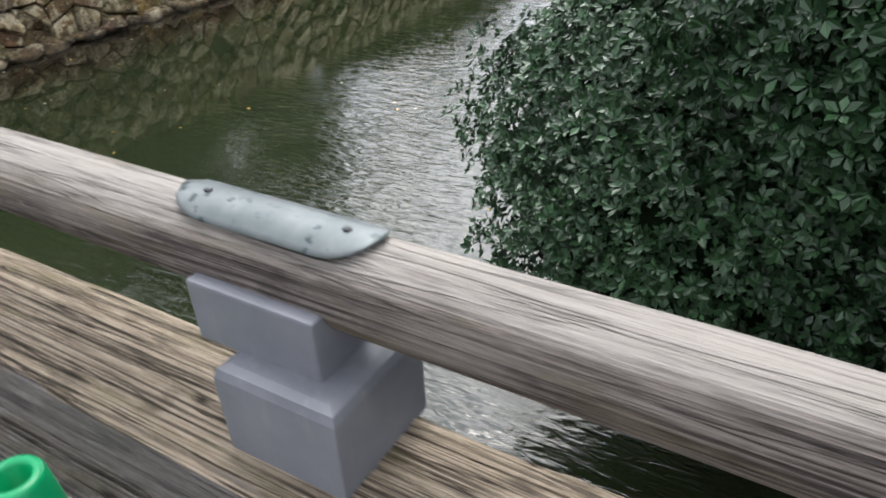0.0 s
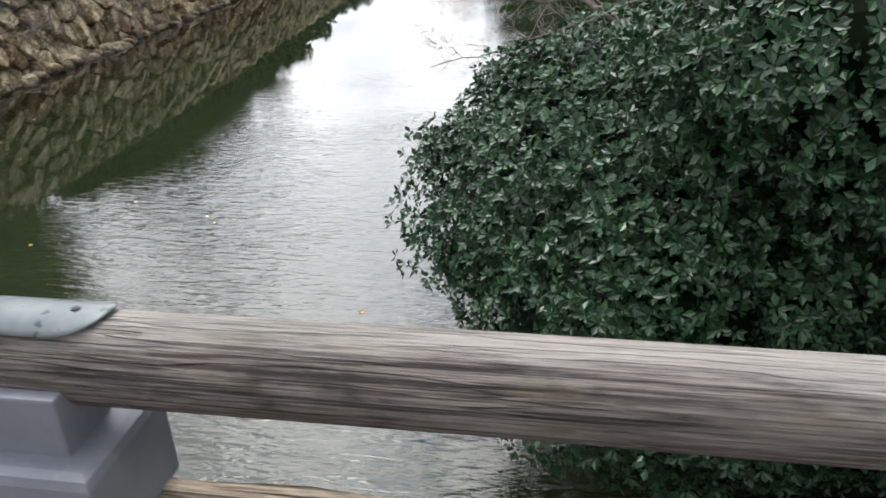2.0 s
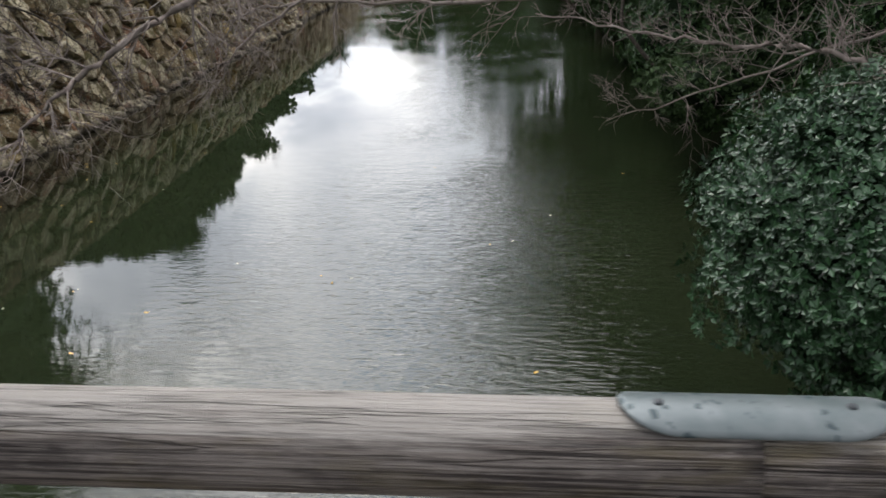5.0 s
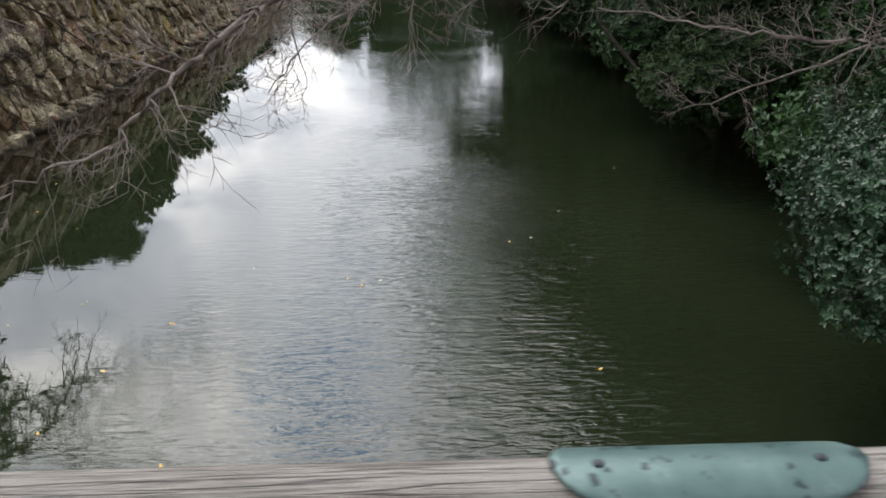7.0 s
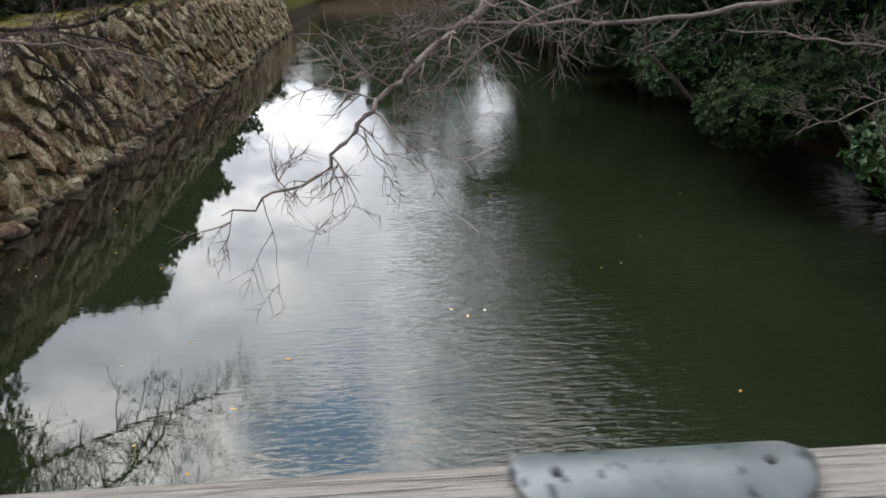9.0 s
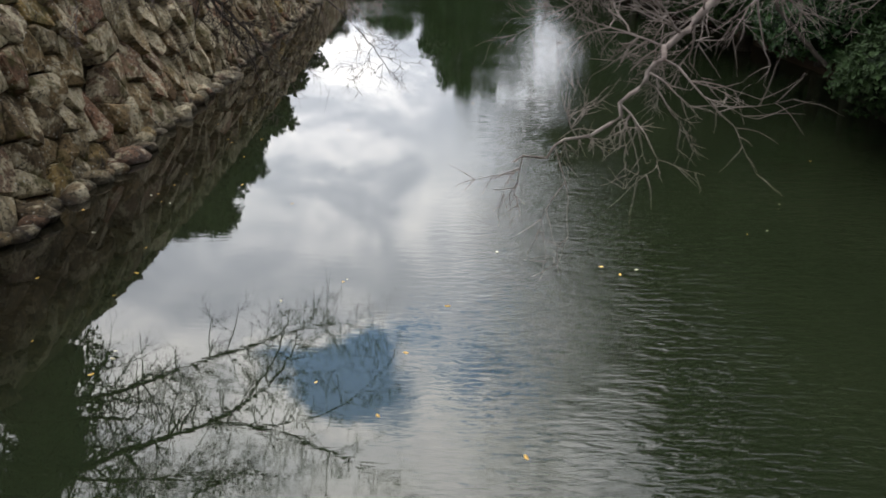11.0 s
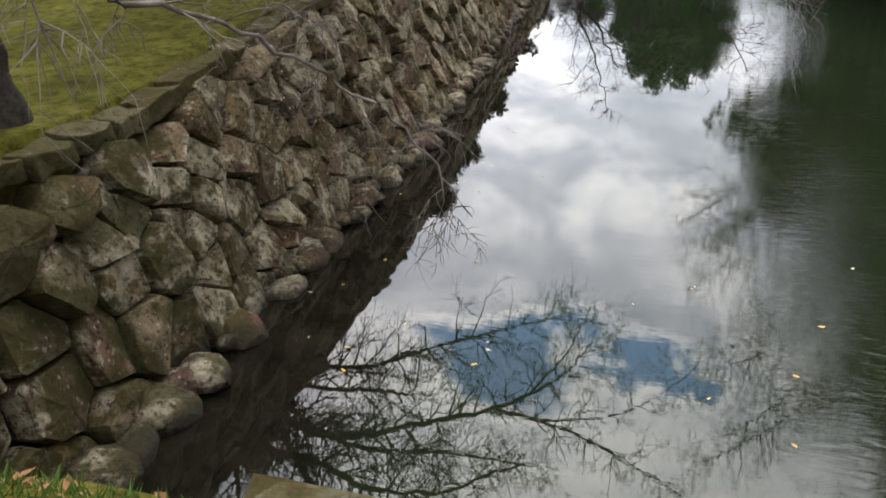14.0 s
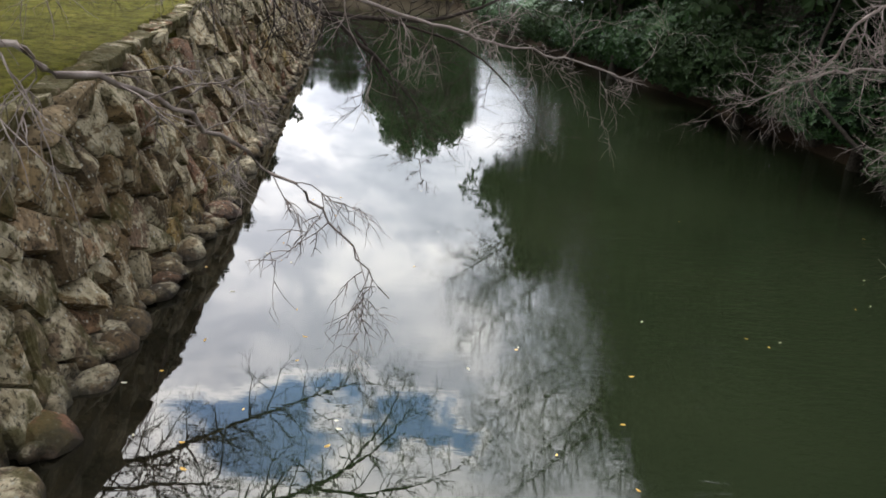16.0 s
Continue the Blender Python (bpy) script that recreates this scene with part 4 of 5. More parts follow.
# low evergreens along the shaded bank
BANK = [
    ((4.6, 12.5, -3.4), [((3.4, 12.0, -1.7), (3.0, 3.0, 1.5)), ((1.0, 11.2, -1.9), (1.8, 1.8, 0.9)), ((4.2, 14.5, -0.4), (2.6, 3.0, 2.0))], 5200),
    ((4.8, 18.5, -3.4), [((3.0, 18.0, -1.6), (3.2, 3.0, 1.4)), ((0.4, 17.2, -1.9), (1.7, 2.0, 0.8)), ((1.1, 19.4, -2.5), (1.6, 1.9, 1.0)), ((3.6, 20.5, 0.0), (3.0, 3.2, 2.0))], 5000),
    ((5.2, 26.0, -3.3), [((3.0, 25.5, -1.3), (3.4, 3.8, 1.9)), ((0.9, 24.0, -1.8), (1.8, 2.2, 1.0)), ((4.0, 28.5, 0.6), (3.2, 3.8, 2.4))], 3800),
    ((5.6, 36.0, -3.2), [((3.6, 35.0, -1.0), (3.8, 5.0, 2.3)), ((1.8, 38.5, -1.4), (2.6, 3.4, 1.6))], 3000),
    ((6.4, 60.0, -3.2), [((4.0, 60.0, -1.0), (4.2, 6.0, 2.6)), ((2.4, 65.0, -1.6), (2.8, 4.0, 1.6))], 2000),
    ((6.8, 75.0, -3.2), [((3.6, 75.0, -1.0), (4.4, 7.0, 2.8)), ((1.8, 82.0, -1.6), (2.8, 5.0, 1.8))], 1800),
    ((7.4, 95.0, -3.2), [((2.6, 94.0, -1.0), (4.6, 9.0, 3.0)), ((1.2, 106.0, -1.4), (3.6, 8.0, 2.2))], 1800),
    ((8.0, 125.0, -3.2), [((3.4, 124.0, -0.8), (5.0, 11.0, 3.4)), ((3.0, 142.0, -1.0), (4.0, 10.0, 3.0))], 1600),
    ((6.2, 47.0, -3.2), [((4.4, 47.0, -0.8), (4.2, 5.5, 2.6)), ((2.8, 51.0, -1.4), (2.8, 3.4, 1.6))], 2400),
]
for k, (at, lobes, count) in enumerate(BANK):
    evergreen("evergreen_shrub", at, lobes, count, 0.15 if k < 3 else 0.3, M_LEAF_WARM if k % 2 == 0 else M_NEEDLE,
              "low dark evergreen shrub spreading over the shaded water's edge",
              [((at, (at[0] - 0.8, at[1], at[2] + 1.2), (at[0] - 1.6, at[1], at[2] + 2.2)), 0.1, 0.04)], 20 + k, core=0.66)

# a leaning trunk over the water, with its crown above
evergreen("leaning_tree", (2.2, 20.6, -4.0), [((1.6, 26.5, 5.5), (2.6, 3.0, 2.0)), ((3.2, 27.5, 7.5), (3.0, 3.2, 2.2))], 1500, 0.3, M_NEEDLE,
          "evergreen tree whose bare brown trunk leans out over the moat",
          [(((2.2, 20.4, -4.2), (0.7, 21.0, -3.0), (-0.6, 22.2, -1.6), (-0.9, 23.2, -0.4), (0.9, 25.2, 2.8)), 0.08, 0.05)], 31)


def wood_tree(at, height, spread, seed, label, bottom=0.18, count=1500, leaf=None, core=0.7, shell=0.5, size=0.55):
    """A tall tree: trunk, rising limbs and a lobed, gappy crown."""
    rng = random.Random(seed)
    x, y, z = at
    lobes = []
    for i in range(6):
        k = bottom + (0.94 - bottom) * i / 5
        wide = spread * (0.55 + 0.6 * math.sin(math.pi * min(1.0, k + 0.12))) * rng.uniform(0.75, 1.15)
        lobes.append(((x + rng.uniform(-0.35, 0.35) * spread, y + rng.uniform(-0.35, 0.35) * spread, z + height * k), (wide * 0.75, wide * 0.75, height * 0.15)))
    return evergreen("woodland_tree", at, lobes, count, size, leaf or M_NEEDLE, label, [((at, (x, y, z + height * 0.5), (x, y, z + height * 0.9)), 0.3, 0.06)], seed, core=core, shell=shell)


EAST = "tall dark evergreen woodland tree behind the shaded bank"
for k, (x, y, h, w) in enumerate([(9.0, 5, 19, 4.8), (8.0, 13, 21, 5.0), (8.0, 22, 22, 5.0), (9.0, 32, 30, 5.8), (9.5, 42, 32, 6.0), (11.0, 54, 31, 6.0), (12, 67, 25, 6.0), (14.5, 82, 27, 6.0), (5.2, 16, 17, 5.6), (4.9, 26, 20, 5.9), (5.0, 36, 22, 6.2), (17, 48, 22, 6.0), (17, 28, 18, 6.0), (16, 12, 15, 6.0), (19, 72, 26, 7.0), (7.0, 47, 27, 6.2), (4.8, 31, 21, 6.0), (5.4, 60, 18, 5.0),
                                  (7, 208, 32, 9), (1, 212, 37, 10), (-5.5, 205, 36, 9), (-11.5, 210, 33, 7.5), (-17.5, 214, 25, 7.5), (-25, 210, 20, 8.0), (-33, 206, 17, 9.0), (-42, 200, 13, 9.0)]):
    wood_tree((x, y, land(x, y) - 0.15 if y < 180 else -1.6), h, w, 60 + k, EAST if y < 180 else "tall green tree closing the far end of the moat", 0.40 if x < 6.5 and 10 < y < 40 else 0.14, 1500 if y < 60 else 2600, M_LEAF_WARM if y > 180 else None, 0.7 if y < 180 else 0.55, 0.5 if y < 180 else 0.62, 0.55 if y < 180 else 1.05)
wood_tree((3.0, 71, land(3.0, 71) - 0.1), 21, 9.0, 97, "tall evergreen tree whose raised crown overhangs the moat", 0.5, 2400)
WEST = "dense clipped evergreen tree on the lawn above the stone wall"
for k, (x, y, top, w) in enumerate([(-25.5, 27, 1.6, 2.4), (-25.5, 31.5, 3.5, 2.6), (-25.5, 36, 5.6, 2.9), (-25.7, 40.5, 7.2, 3.1), (-25.9, 45.5, 6.4, 3.2), (-26.1, 51, 6.2, 3.4), (-26.4, 58, 5.6, 3.6), (-26.9, 66, 5.0, 4.0), (-27.4, 76, 4.4, 4.4), (-27.9, 88, 3.2, 5.0), (-28.8, 102, 3.2, 5.5), (-29.8, 118, 3.4, 6.0)]):
    z = land(x, y) - 0.1
    wood_tree((x, y, z), top - z, w, 90 + k, WEST, 0.16, 1500 if y < 60 else 900)

TALL = "tall dark evergreen tree standing back on the lawn"
for k, (x, y, h, w) in enumerate([(-38, 38, 27, 6.5), (-39, 28, 26, 7.0), (-38, 18, 24, 7.0), (-40, 8, 22, 7.0)]):
    wood_tree((x, y, land(x, y) - 0.1), h, w, 130 + k, TALL, 0.16, 1500)


# ---- bare cherries ----
def bare_tree(at, label, limbs, trunk, r, seed, levels=2, skin=None):
    rng = random.Random(seed)
    tree = thing("bare_tree", at, label, "tree")
    inv = Vector(at)
    tv, tf = [], []
    line = curve_through(trunk, 6, 0.02, rng)
    n = len(line) - 1
    tube(tv, tf, [p - inv for p in line], [r * (1.45 - 0.9 * min(1.0, 3.0 * i / n)) if i < n / 3 else r * (0.6 + 0.05) * (1 - 0.4 * i / n) + 0.1 * r for i in range(n + 1)], 12)
    raw("trunk", tv, tf, M_BARK, tree, smooth=True)
    for pts, r0, r1, twigs, length, droop in limbs:
        store = ([], [])
        bare_limb(store, [Vector(p) - inv for p in pts], r0, r1, rng, int(1.5 * twigs), 1.15 * length, levels, droop)
        raw("limb", store[0], store[1], skin or M_TWIG, tree, smooth=True)
    return tree


# on the lawn by the bridge: low limbs hang over the wall
bare_tree((-20.6, 6.5, -1.1), "bare cherry tree on the lawn with drooping grey limbs",
          [(((-20.4, 6.3, 1.2), (-18.6, 4.6, 1.6), (-17.0, 3.3, 1.1), (-16.3, 3.15, 0.72), (-15.9, 3.7, 0.5), (-15.45, 4.4, 0.02), (-15.0, 4.75, -0.5), (-14.6, 4.7, -1.0)), 0.034, 0.005, 14, 0.8, 0.09),
           (((-20.4, 6.5, 1.6), (-18.5, 7.4, 2.4), (-16.5, 8.2, 1.6), (-15.03, 8.6, 0.95), (-13.6, 9.1, 0.62), (-12.4, 9.3, 0.45), (-11.4, 9.2, 0.2)), 0.05, 0.006, 18, 1.1, 0.06),
           (((-20.4, 6.5, 1.9), (-19.2, 8.5, 3.4), (-17.0, 10.5, 4.4), (-14.5, 11.5, 4.6)), 0.08, 0.01, 14, 1.6, 0.0),
           (((-20.5, 6.3, 2.0), (-19.0, 5.2, 4.0), (-16.5, 4.6, 5.4), (-13.5, 4.8, 6.2)), 0.08, 0.01, 14, 1.6, 0.0),
           (((-20.6, 6.7, 2.0), (-21.6, 8.0, 4.0), (-22.5, 9.0, 6.0)), 0.08, 0.012, 10, 1.6, 0.0)],
          [(-20.6, 6.5, -1.35), (-20.55, 6.5, -0.3), (-20.4, 6.4, 1.0), (-20.5, 6.5, 2.0)], 0.26, 4)
# farther along the wall
bare_tree((-23.75, 13.7, -0.7), "large bare cherry tree spreading its dark limbs over the moat",
          [(((-23.2, 14.9, 1.2), (-21.6, 13.5, 2.2), (-19.7, 13.2, 2.3), (-17.8, 13.0, 1.42), (-15.8, 13.0, 0.55), (-14.5, 13.0, -0.48), (-13.8, 13.0, -1.5)), 0.15, 0.008, 40, 1.3, -0.02),
           (((-15.8, 13.0, 0.59), (-14.0, 12.6, 0.66), (-12.3, 12.4, 1.3), (-11.3, 12.2, 1.9)), 0.05, 0.008, 18, 1.1, 0.0),
           (((-14.9, 12.8, 0.62), (-13.4, 12.8, 0.23), (-12.3, 12.8, -0.6), (-11.7, 12.8, -1.45)), 0.03, 0.006, 12, 0.8, 0.0),
           (((-23.2, 14.8, 1.4), (-22.2, 13.2, 2.8), (-20.1, 12.6, 2.78), (-18.5, 12.2, 2.9), (-16.7, 12.0, 2.3), (-15.6, 12.0, 1.5), (-14.8, 12.0, 1.05)), 0.14, 0.01, 40, 1.4, 0.0),
           (((-23.2, 15.0, 0.9), (-21.2, 14.2, 1.6), (-19.0, 14.0, 1.35), (-18.1, 14.0, 1.2), (-17.85, 14.0, -0.4)), 0.09, 0.006, 22, 1.2, 0.0),
           (((-15.3, 13.1, 0.35), (-14.5, 13.1, -0.79), (-14.1, 13.1, -1.7), (-13.9, 13.1, -2.3)), 0.03, 0.004, 9, 0.5, 0.05),
           (((-23.2, 15.0, 1.8), (-20.5, 13.0, 4.2), (-17.6, 12.4, 5.0), (-14.6, 12.6, 5.2), (-11.4, 13.4, 5.4)), 0.14, 0.012, 40, 1.7, 0.0),
           (((-23.3, 15.2, 1.6), (-21.0, 17.0, 3.0), (-18.4, 19.8, 3.4), (-15.2, 22.5, 3.6), (-13.5, 24.0, 4.6)), 0.11, 0.012, 48, 2.0, 0.0),
           (((-23.3, 15.0, 2.0), (-21.0, 15.5, 4.6), (-18.0, 17.5, 6.2), (-14.5, 18.5, 7.0)), 0.11, 0.012, 46, 2.2, 0.0),
           (((-23.4, 14.8, 2.0), (-22.2, 12.0, 4.6), (-19.5, 10.5, 6.0)), 0.10, 0.012, 23, 2.0, 0.0)],
          [(-23.75, 13.7, -0.85), (-23.6, 14.1, 0.3), (-23.2, 15.0, 1.3), (-23.3, 15.1, 2.2)], 0.40, 6, skin=bark("dark_bark", (0.03, 0.024, 0.02), (0.08, 0.066, 0.055)))
# from the shaded bank, far out over the water
bare_tree((5.0, 10.5, -2.9), "bare cherry tree reaching long pale limbs over the water",
          [(((4.4, 10.2, 1.6), (1.0, 9.0, 3.2), (-3.5, 8.2, 3.0), (-6.4, 7.5, 1.7), (-7.7, 6.9, 0.9), (-8.54, 6.24, 0.35), (-8.98, 5.85, -0.02), (-9.4, 5.5, -0.42), (-10.1, 5.2, -0.62)), 0.085, 0.007, 20, 1.0, 0.03),
           (((4.4, 9.6, 0.6), (1.6, 7.2, 0.5), (0.1, 6.0, 0.05), (-0.8, 6.6, 0.02), (-1.35, 7.4, 0.18), (-2.0, 7.9, 0.15), (-2.9, 8.5, 0.25), (-4.2, 9.5, 0.4)), 0.06, 0.008, 20, 0.9, 0.0),
           (((4.4, 10.4, 1.2), (1.5, 9.5, 1.4), (-2.0, 9.2, 1.0), (-4.4, 10.4, 0.55), (-6.6, 10.8, 0.5), (-8.4, 10.2, 0.45), (-9.2, 11.0, -0.25)), 0.07, 0.008, 17, 1.2, 0.0),
           (((4.5, 10.6, 1.8), (1.0, 12.0, 4.2), (-3.0, 13.5, 5.4), (-7.5, 14.5, 5.8)), 0.10, 0.012, 37, 2.0, 0.0),
           (((4.6, 10.6, 2.0), (2.0, 13.5, 5.2), (-1.5, 16.5, 6.8), (-5.5, 18.5, 7.4)), 0.10, 0.012, 34, 2.0, 0.0),
           (((4.5, 10.4, 2.2), (2.0, 9.6, 5.6), (-2.0, 9.0, 7.2), (-6.0, 9.2, 7.8)), 0.10, 0.012, 34, 2.0, 0.0),
           (((4.4, 10.5, 2.0), (0.0, 10.2, 3.2), (-5.0, 9.9, 2.6), (-8.0, 9.8, 1.4), (-8.5, 10.1, 0.5), (-9.3, 11.0, -0.28)), 0.06, 0.006, 22, 1.1, 0.02),
           (((4.4, 9.8, 1.2), (-1.0, 8.8, 1.9), (-5.5, 8.3, 1.2), (-7.6, 8.2, 0.4), (-8.5, 8.5, -0.5)), 0.05, 0.006, 20, 1.0, 0.03),
           (((4.5, 10.3, 1.0), (1.0, 9.4, 0.3), (-1.6, 9.6, -0.6), (-3.2, 9.2, -1.0)), 0.04, 0.006, 14, 0.9, 0.02)],
          [(5.0, 10.5, -3.0), (4.9, 10.5, -1.5), (4.5, 10.3, 0.6), (4.5, 10.5, 2.4)], 0.3, 9)



def tall_bare_tree(at, height, spread, seed, lean, label, twigs=29):
    """A bare deciduous tree: a trunk that parts into rising limbs with lacy twigs."""
    rng = random.Random(seed)
    x, y, z = at
    limbs = []
    for k in range(13):
        turn = 2.4 * k + rng.uniform(-0.4, 0.4)
        low = 0.22 + 0.42 * k / 13
        reach = spread * rng.uniform(0.7, 1.1)
        rise = height * (0.30 + 0.25 * rng.random()) * (1.1 - 0.5 * low)
        ex, ey = math.cos(turn) * reach + lean * 0.5 * spread, math.sin(turn) * reach
        b0 = (x + lean * low, y, z + height * low)
        limbs.append(((b0, (b0[0] + 0.4 * ex, b0[1] + 0.4 * ey, b0[2] + 0.5 * rise), (b0[0] + 0.75 * ex, b0[1] + 0.75 * ey, b0[2] + 0.8 * rise), (b0[0] + ex, b0[1] + ey, b0[2] + rise)), 0.12, 0.02, twigs, 0.16 * height, 0.0))
    return bare_tree(at, label, limbs, [(x, y, z - 0.2), (x + 0.1 * lean, y, z + 0.3 * height), (x + lean, y, z + 0.75 * height)], 0.28, seed, 2, M_BARK)


LACE = "tall bare tree with a lacy crown above the shaded bank"
tall_bare_tree((3.4, 36.0, land(3.4, 36.0)), 23.0, 6.2, 201, -1.8, LACE)
tall_bare_tree((2.6, 56.0, land(2.6, 56.0)), 24.0, 6.6, 202, -1.4, LACE)
tall_bare_tree((4.2, 27.0, land(4.2, 27.0)), 15.5, 5.2, 203, -1.6, LACE)
tall_bare_tree((9.0, 112.0, land(9.0, 112.0)), 20.0, 7.0, 204, 0.5, LACE, 14)
tall_bare_tree((16.0, 140.0, land(16.0, 140.0)), 24.0, 8.0, 205, 0.5, LACE, 14)

# ---- the abutment at the bridge's end ----
abutment = thing("abutment", (0, 0, 0), "rough stone bridge abutment topped with a broad slab", "abutment", kind="structure")
bm = bmesh.new()
box(bm, (-19.4, -4.9, -5.4), (-13.98, 1.28, -0.86), 0.05)
part("core", bm, M_SOIL, abutment)
bm = bmesh.new()
box(bm, (-24.0, -4.6, -1.2), (-14.555, 0.15, -0.012), 0.01)
tagged(part("path", bm, M_LAWN), "trodden earth path leading off the bridge", "path", kind="structure")
bm = bmesh.new()
box(bm, (-14.72, 0.62, -1.16), (-13.78, 1.58, -0.70), 0.0)
bmesh.ops.subdivide_edges(bm, edges=bm.edges, cuts=7, use_grid_fill=True)
for v in bm.verts:
    d = Vector((v.co.x + 14.25, v.co.y - 1.1, v.co.z + 0.93))
    e = clamp01(max(abs(d.x) / 0.47 + abs(d.y) / 0.48, abs(d.x) / 0.47 + abs(d.z) / 0.23, abs(d.y) / 0.48 + abs(d.z) / 0.23) - 1.55)
    v.co = Vector((-14.25, 1.1, -0.93)) + d * (1 - 0.16 * e) + Vector((wob(*v.co, 3.1, 1), wob(*v.co, 3.1, 5), 0.6 * wob(*v.co, 4.5, 9))) * 0.05 + Vector((0, 0, 0.025 * wob(*v.co, 11, 4)))
part("coping_slab", bm, M_ROCK, abutment, "broad lichened coping slab")
rng = random.Random(12)


def on_end(u, v, out):
    return (-14.14 + out - 0.05 * v, u, -4.6 + v)


def on_side(u, v, out):
    return (u, 1.32 + out - 0.05 * v, -4.6 + v)


for mid, poly in cells(-4.8, 1.1, 0.0, 3.2, 0.9, 0.62, 21):
    raw("stone", *stone_shape(poly, rng, on_end), M_ROCK, abutment)
for mid, poly in cells(-19.2, -14.3, 0.0, 3.4, 0.9, 0.62, 22):
    vs, fs = stone_shape(poly, rng, on_side)
    raw("stone", vs, [tuple(reversed(f)) for f in fs], M_ROCK, abutment)


def bank_top():
    verts, faces = [], []
    n = 26
    for j in range(n + 1):
        for i in range(n + 1):
            x = -19.6 + 4.9 * i / n
            y = 0.2 + 1.42 * j / n
            verts.append((x, y, -0.78 + 0.10 * wob(x, y, 0, 1.4, 3) - 0.25 * ease((y - 1.25) / 0.4) + 0.35 * ease((0.6 - y) / 0.5)))
    for j in range(n):
        for i in range(n):
            a = j * (n + 1) + i
            faces.append((a, a + 1, a + n + 2, a + n + 1))
    return tagged(raw("grass_verge", verts, faces, M_LAWN, smooth=True), "mossy earth verge beside the bridge end", "verge", kind="structure")


bank_top()


def tufts(name, count, x0, x1, y0, y1, z, tall, mat, seed, flat=False):
    rng = random.Random(seed)
    verts, faces = [], []
    for _ in range(count):
        x, y = rng.uniform(x0, x1), rng.uniform(y0, y1)
        p = Vector((x, y, z + 0.10 * wob(x, y, 0, 1.4, 3) - 0.25 * ease((y - 1.25) / 0.4)))
        way = Vector((rng.gauss(0, 0.5), rng.gauss(0, 0.5), 0.12 if flat else 1.0)).normalized()
        side = way.cross(Vector((0, 0, 1)))
        side = side.normalized() if side.length > 0.01 else Vector((1, 0, 0))
        ln = tall * rng.uniform(0.5, 1.2)
        w = ln * (0.3 if flat else 0.05)
        i = len(verts)
        up = Vector((0, 0, 0.012)) if flat else Vector()
        verts += [p + up, p + way * ln * 0.5 + side * w + up * 1.6, p + way * ln + Vector((way.x, way.y, -0.3)) * ln * 0.2 + up, p + way * ln * 0.5 - side * w + up * 0.8]
        faces += [(i, i + 1, i + 2), (i, i + 2, i + 3)]
    return raw(name, verts, faces, mat)


M_GRASS = foliage("fresh_grass", (0.06, 0.11, 0.02), (0.12, 0.20, 0.04), 0.6, 0.3)
tagged(tufts("grass_tufts", 2600, -17.5, -14.75, 0.7, 1.55, -0.79, 0.10, M_GRASS, 4), "short green grass on the verge by the slab", "grass", kind="stuff")
tagged(tufts("leaf_litter", 190, -17.5, -14.7, 0.65, 1.6, -0.775, 0.075, M_DRY, 5, True), "brown dead leaves scattered over the verge", "leaf litter", kind="stuff")


def deck_leaves():
    """Dead leaves blown against the beam."""
    rng = random.Random(77)
    verts, faces = [], []
    for _ in range(160):
        x, y = rng.uniform(-1.6, 0.6), -0.24 - abs(rng.gauss(0, 0.13))
        t, ln = rng.uniform(0, 6.28), rng.uniform(0.02, 0.045)
        way, side = Vector((math.cos(t), math.sin(t), rng.uniform(-0.1, 0.25))), Vector((-math.sin(t), math.cos(t), rng.uniform(-0.2, 0.2)))
        p = Vector((x, y, 0.012))
        i = len(verts)
        verts += [p, p + way * ln + side * ln * 0.45, p + way * 2 * ln, p + way * ln - side * ln * 0.45]
        faces += [(i, i + 1, i + 2), (i, i + 2, i + 3)]
    return tagged(raw("leaf_litter", verts, faces, M_DRY), "brown dead leaves blown along the deck's edge", "leaf litter", kind="stuff")


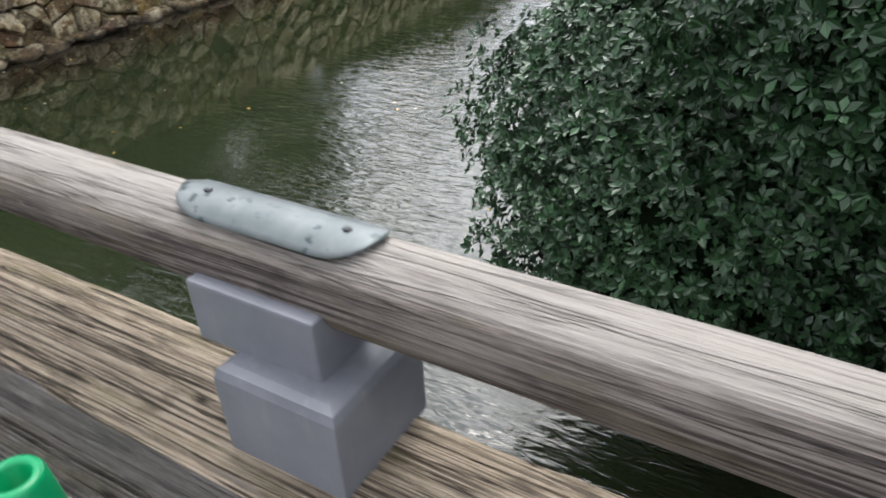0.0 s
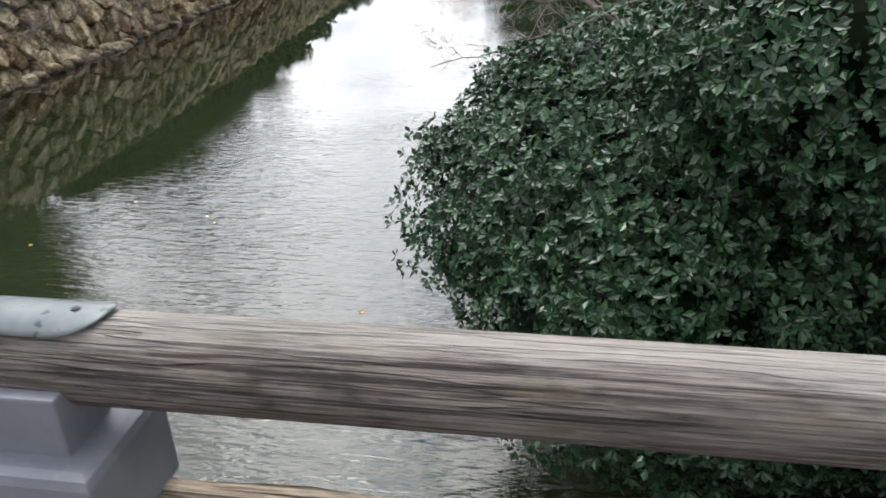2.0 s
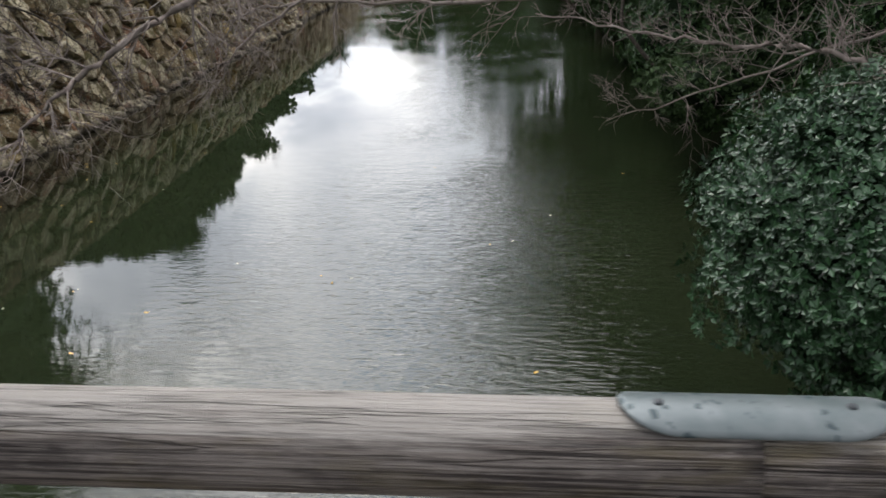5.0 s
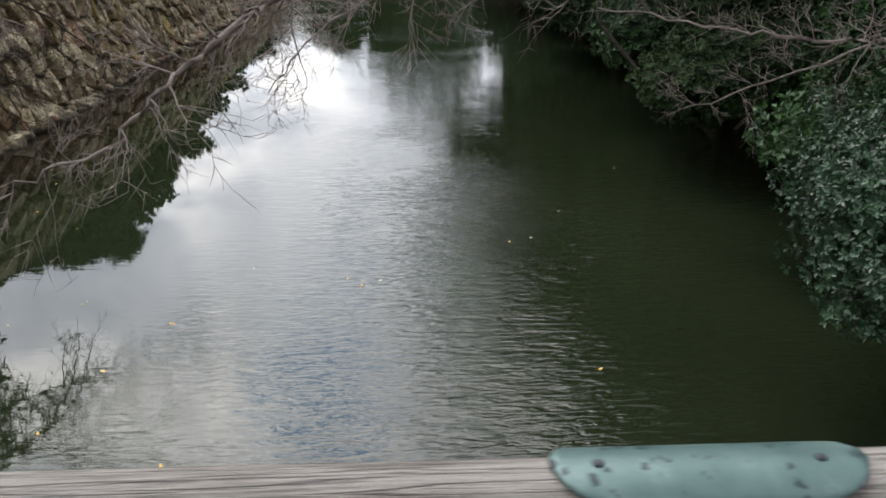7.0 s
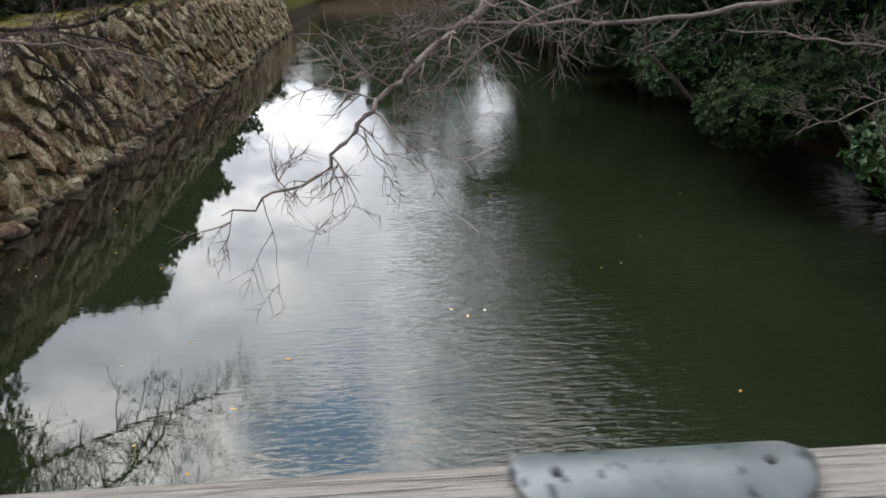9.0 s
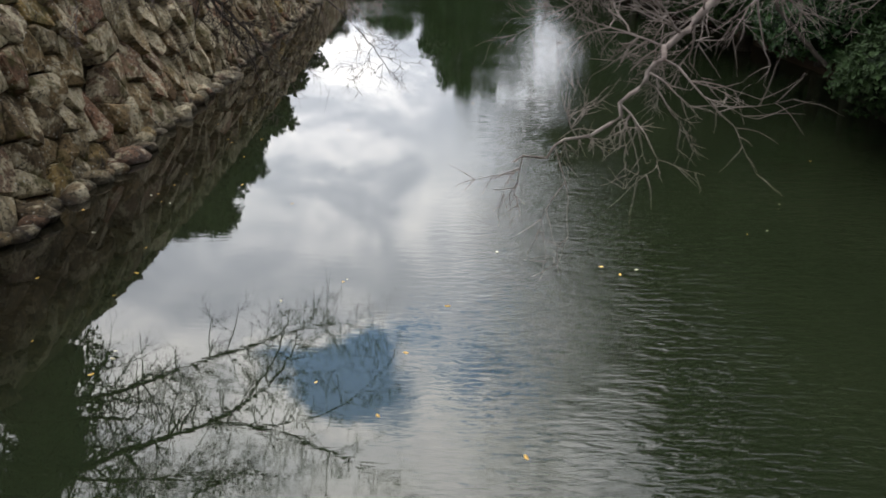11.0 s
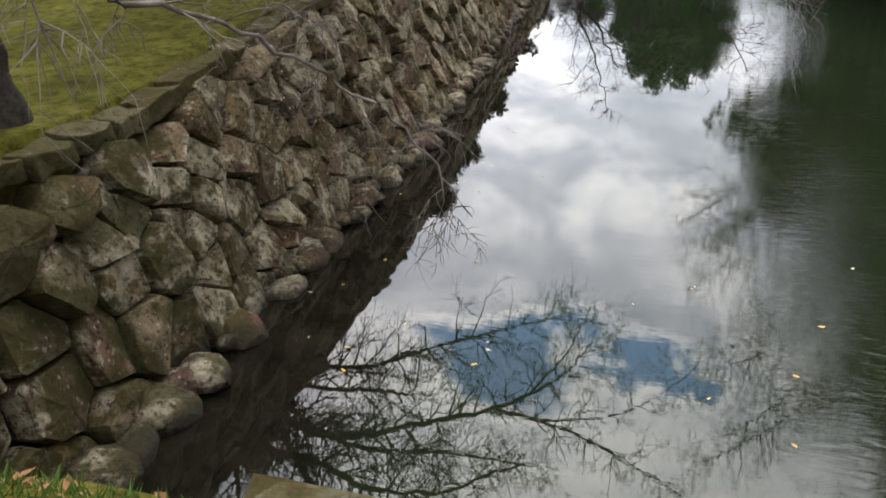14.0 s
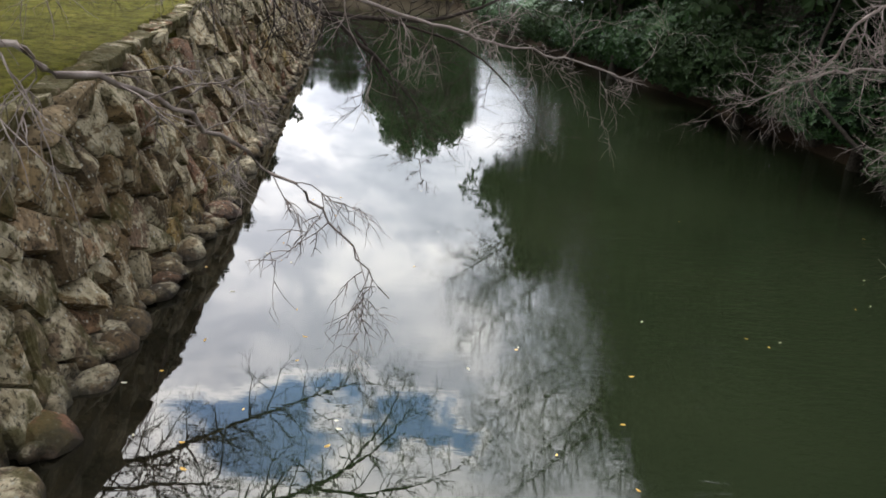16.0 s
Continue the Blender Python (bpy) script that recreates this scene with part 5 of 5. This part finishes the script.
deck_leaves()
pipe = lathe([(0.030, -0.24), (0.034, -0.235), (0.034, 0.235), (0.030, 0.24)], 20)
bmesh.ops.rotate(pipe, cent=(0, 0, 0), matrix=Matrix.Rotation(radians(88), 3, "Y"), verts=pipe.verts)
drain = part("drain_pipe", pipe, plain("aged_plastic", (0.42, 0.38, 0.36), 0.5), None, "", True)
drain.location = (-15.33, 1.13, -0.70)
tagged(drain, "short pale plastic drain pipe lying on the verge", "pipe")


# ---- leaves afloat ----
def floating_leaf():
    bm = bmesh.new()
    rim = [bm.verts.new((0.045 * math.cos(t) * (1 + 0.25 * math.cos(2 * t)), 0.026 * math.sin(t), 0.004 + 0.004 * math.cos(2 * t))) for t in (2 * math.pi * k / 10 for k in range(10))]
    mid = bm.verts.new((0, 0, 0.001))
    for k in range(10):
        bm.faces.new((rim[k], rim[(k + 1) % 10], mid))
    return bm


AFLOAT = [(-17.69, 9.27), (-17.58, 7.69), (-16.47, 15.49), (-16.87, 14.34), (-16.42, 13.78), (-17.37, 20.2), (-16.96, 7.57), (-15.12, 8.15), (-15.19, 7.58), (-7.96, 11.18), (-13.26, 16.28), (-18.0, 13.3), (-16.72, 15.68), (-16.98, 14.23), (-16.63, 13.87), (-15.26, 15.03), (-4.39, 12.98), (-4.13, 8.03), (-15.79, 10.53), (-15.07, 7.96), (-9.94, 23.5), (-7.69, 10.88), (-18.09, 8.91)]
rng = random.Random(33)
AFLOAT += [(rng.uniform(-18.0, -15.6), rng.uniform(6, 26)) for _ in range(16)] + [(rng.uniform(-14, 0), rng.uniform(5, 22)) for _ in range(16)]
first = {}
for k, (x, y) in enumerate(AFLOAT):
    yellow = k % 3 != 1
    m = pose(x, y, WATER + 0.002, 0, 0, rng.uniform(0, 360)) @ Matrix.Scale(rng.uniform(0.45, 0.9), 4)
    if yellow not in first:
        leaf = part("fallen_leaf", floating_leaf(), M_YELLOW if yellow else M_PALE)
        tagged(leaf, "yellow fallen leaf floating on the water" if yellow else "pale dry leaf floating on the water", "leaf", "leaves afloat")
        leaf.matrix_basis = m
        first[yellow] = leaf
    else:
        leaf = copy_thing(first[yellow], m)
        leaf.matrix_basis = m
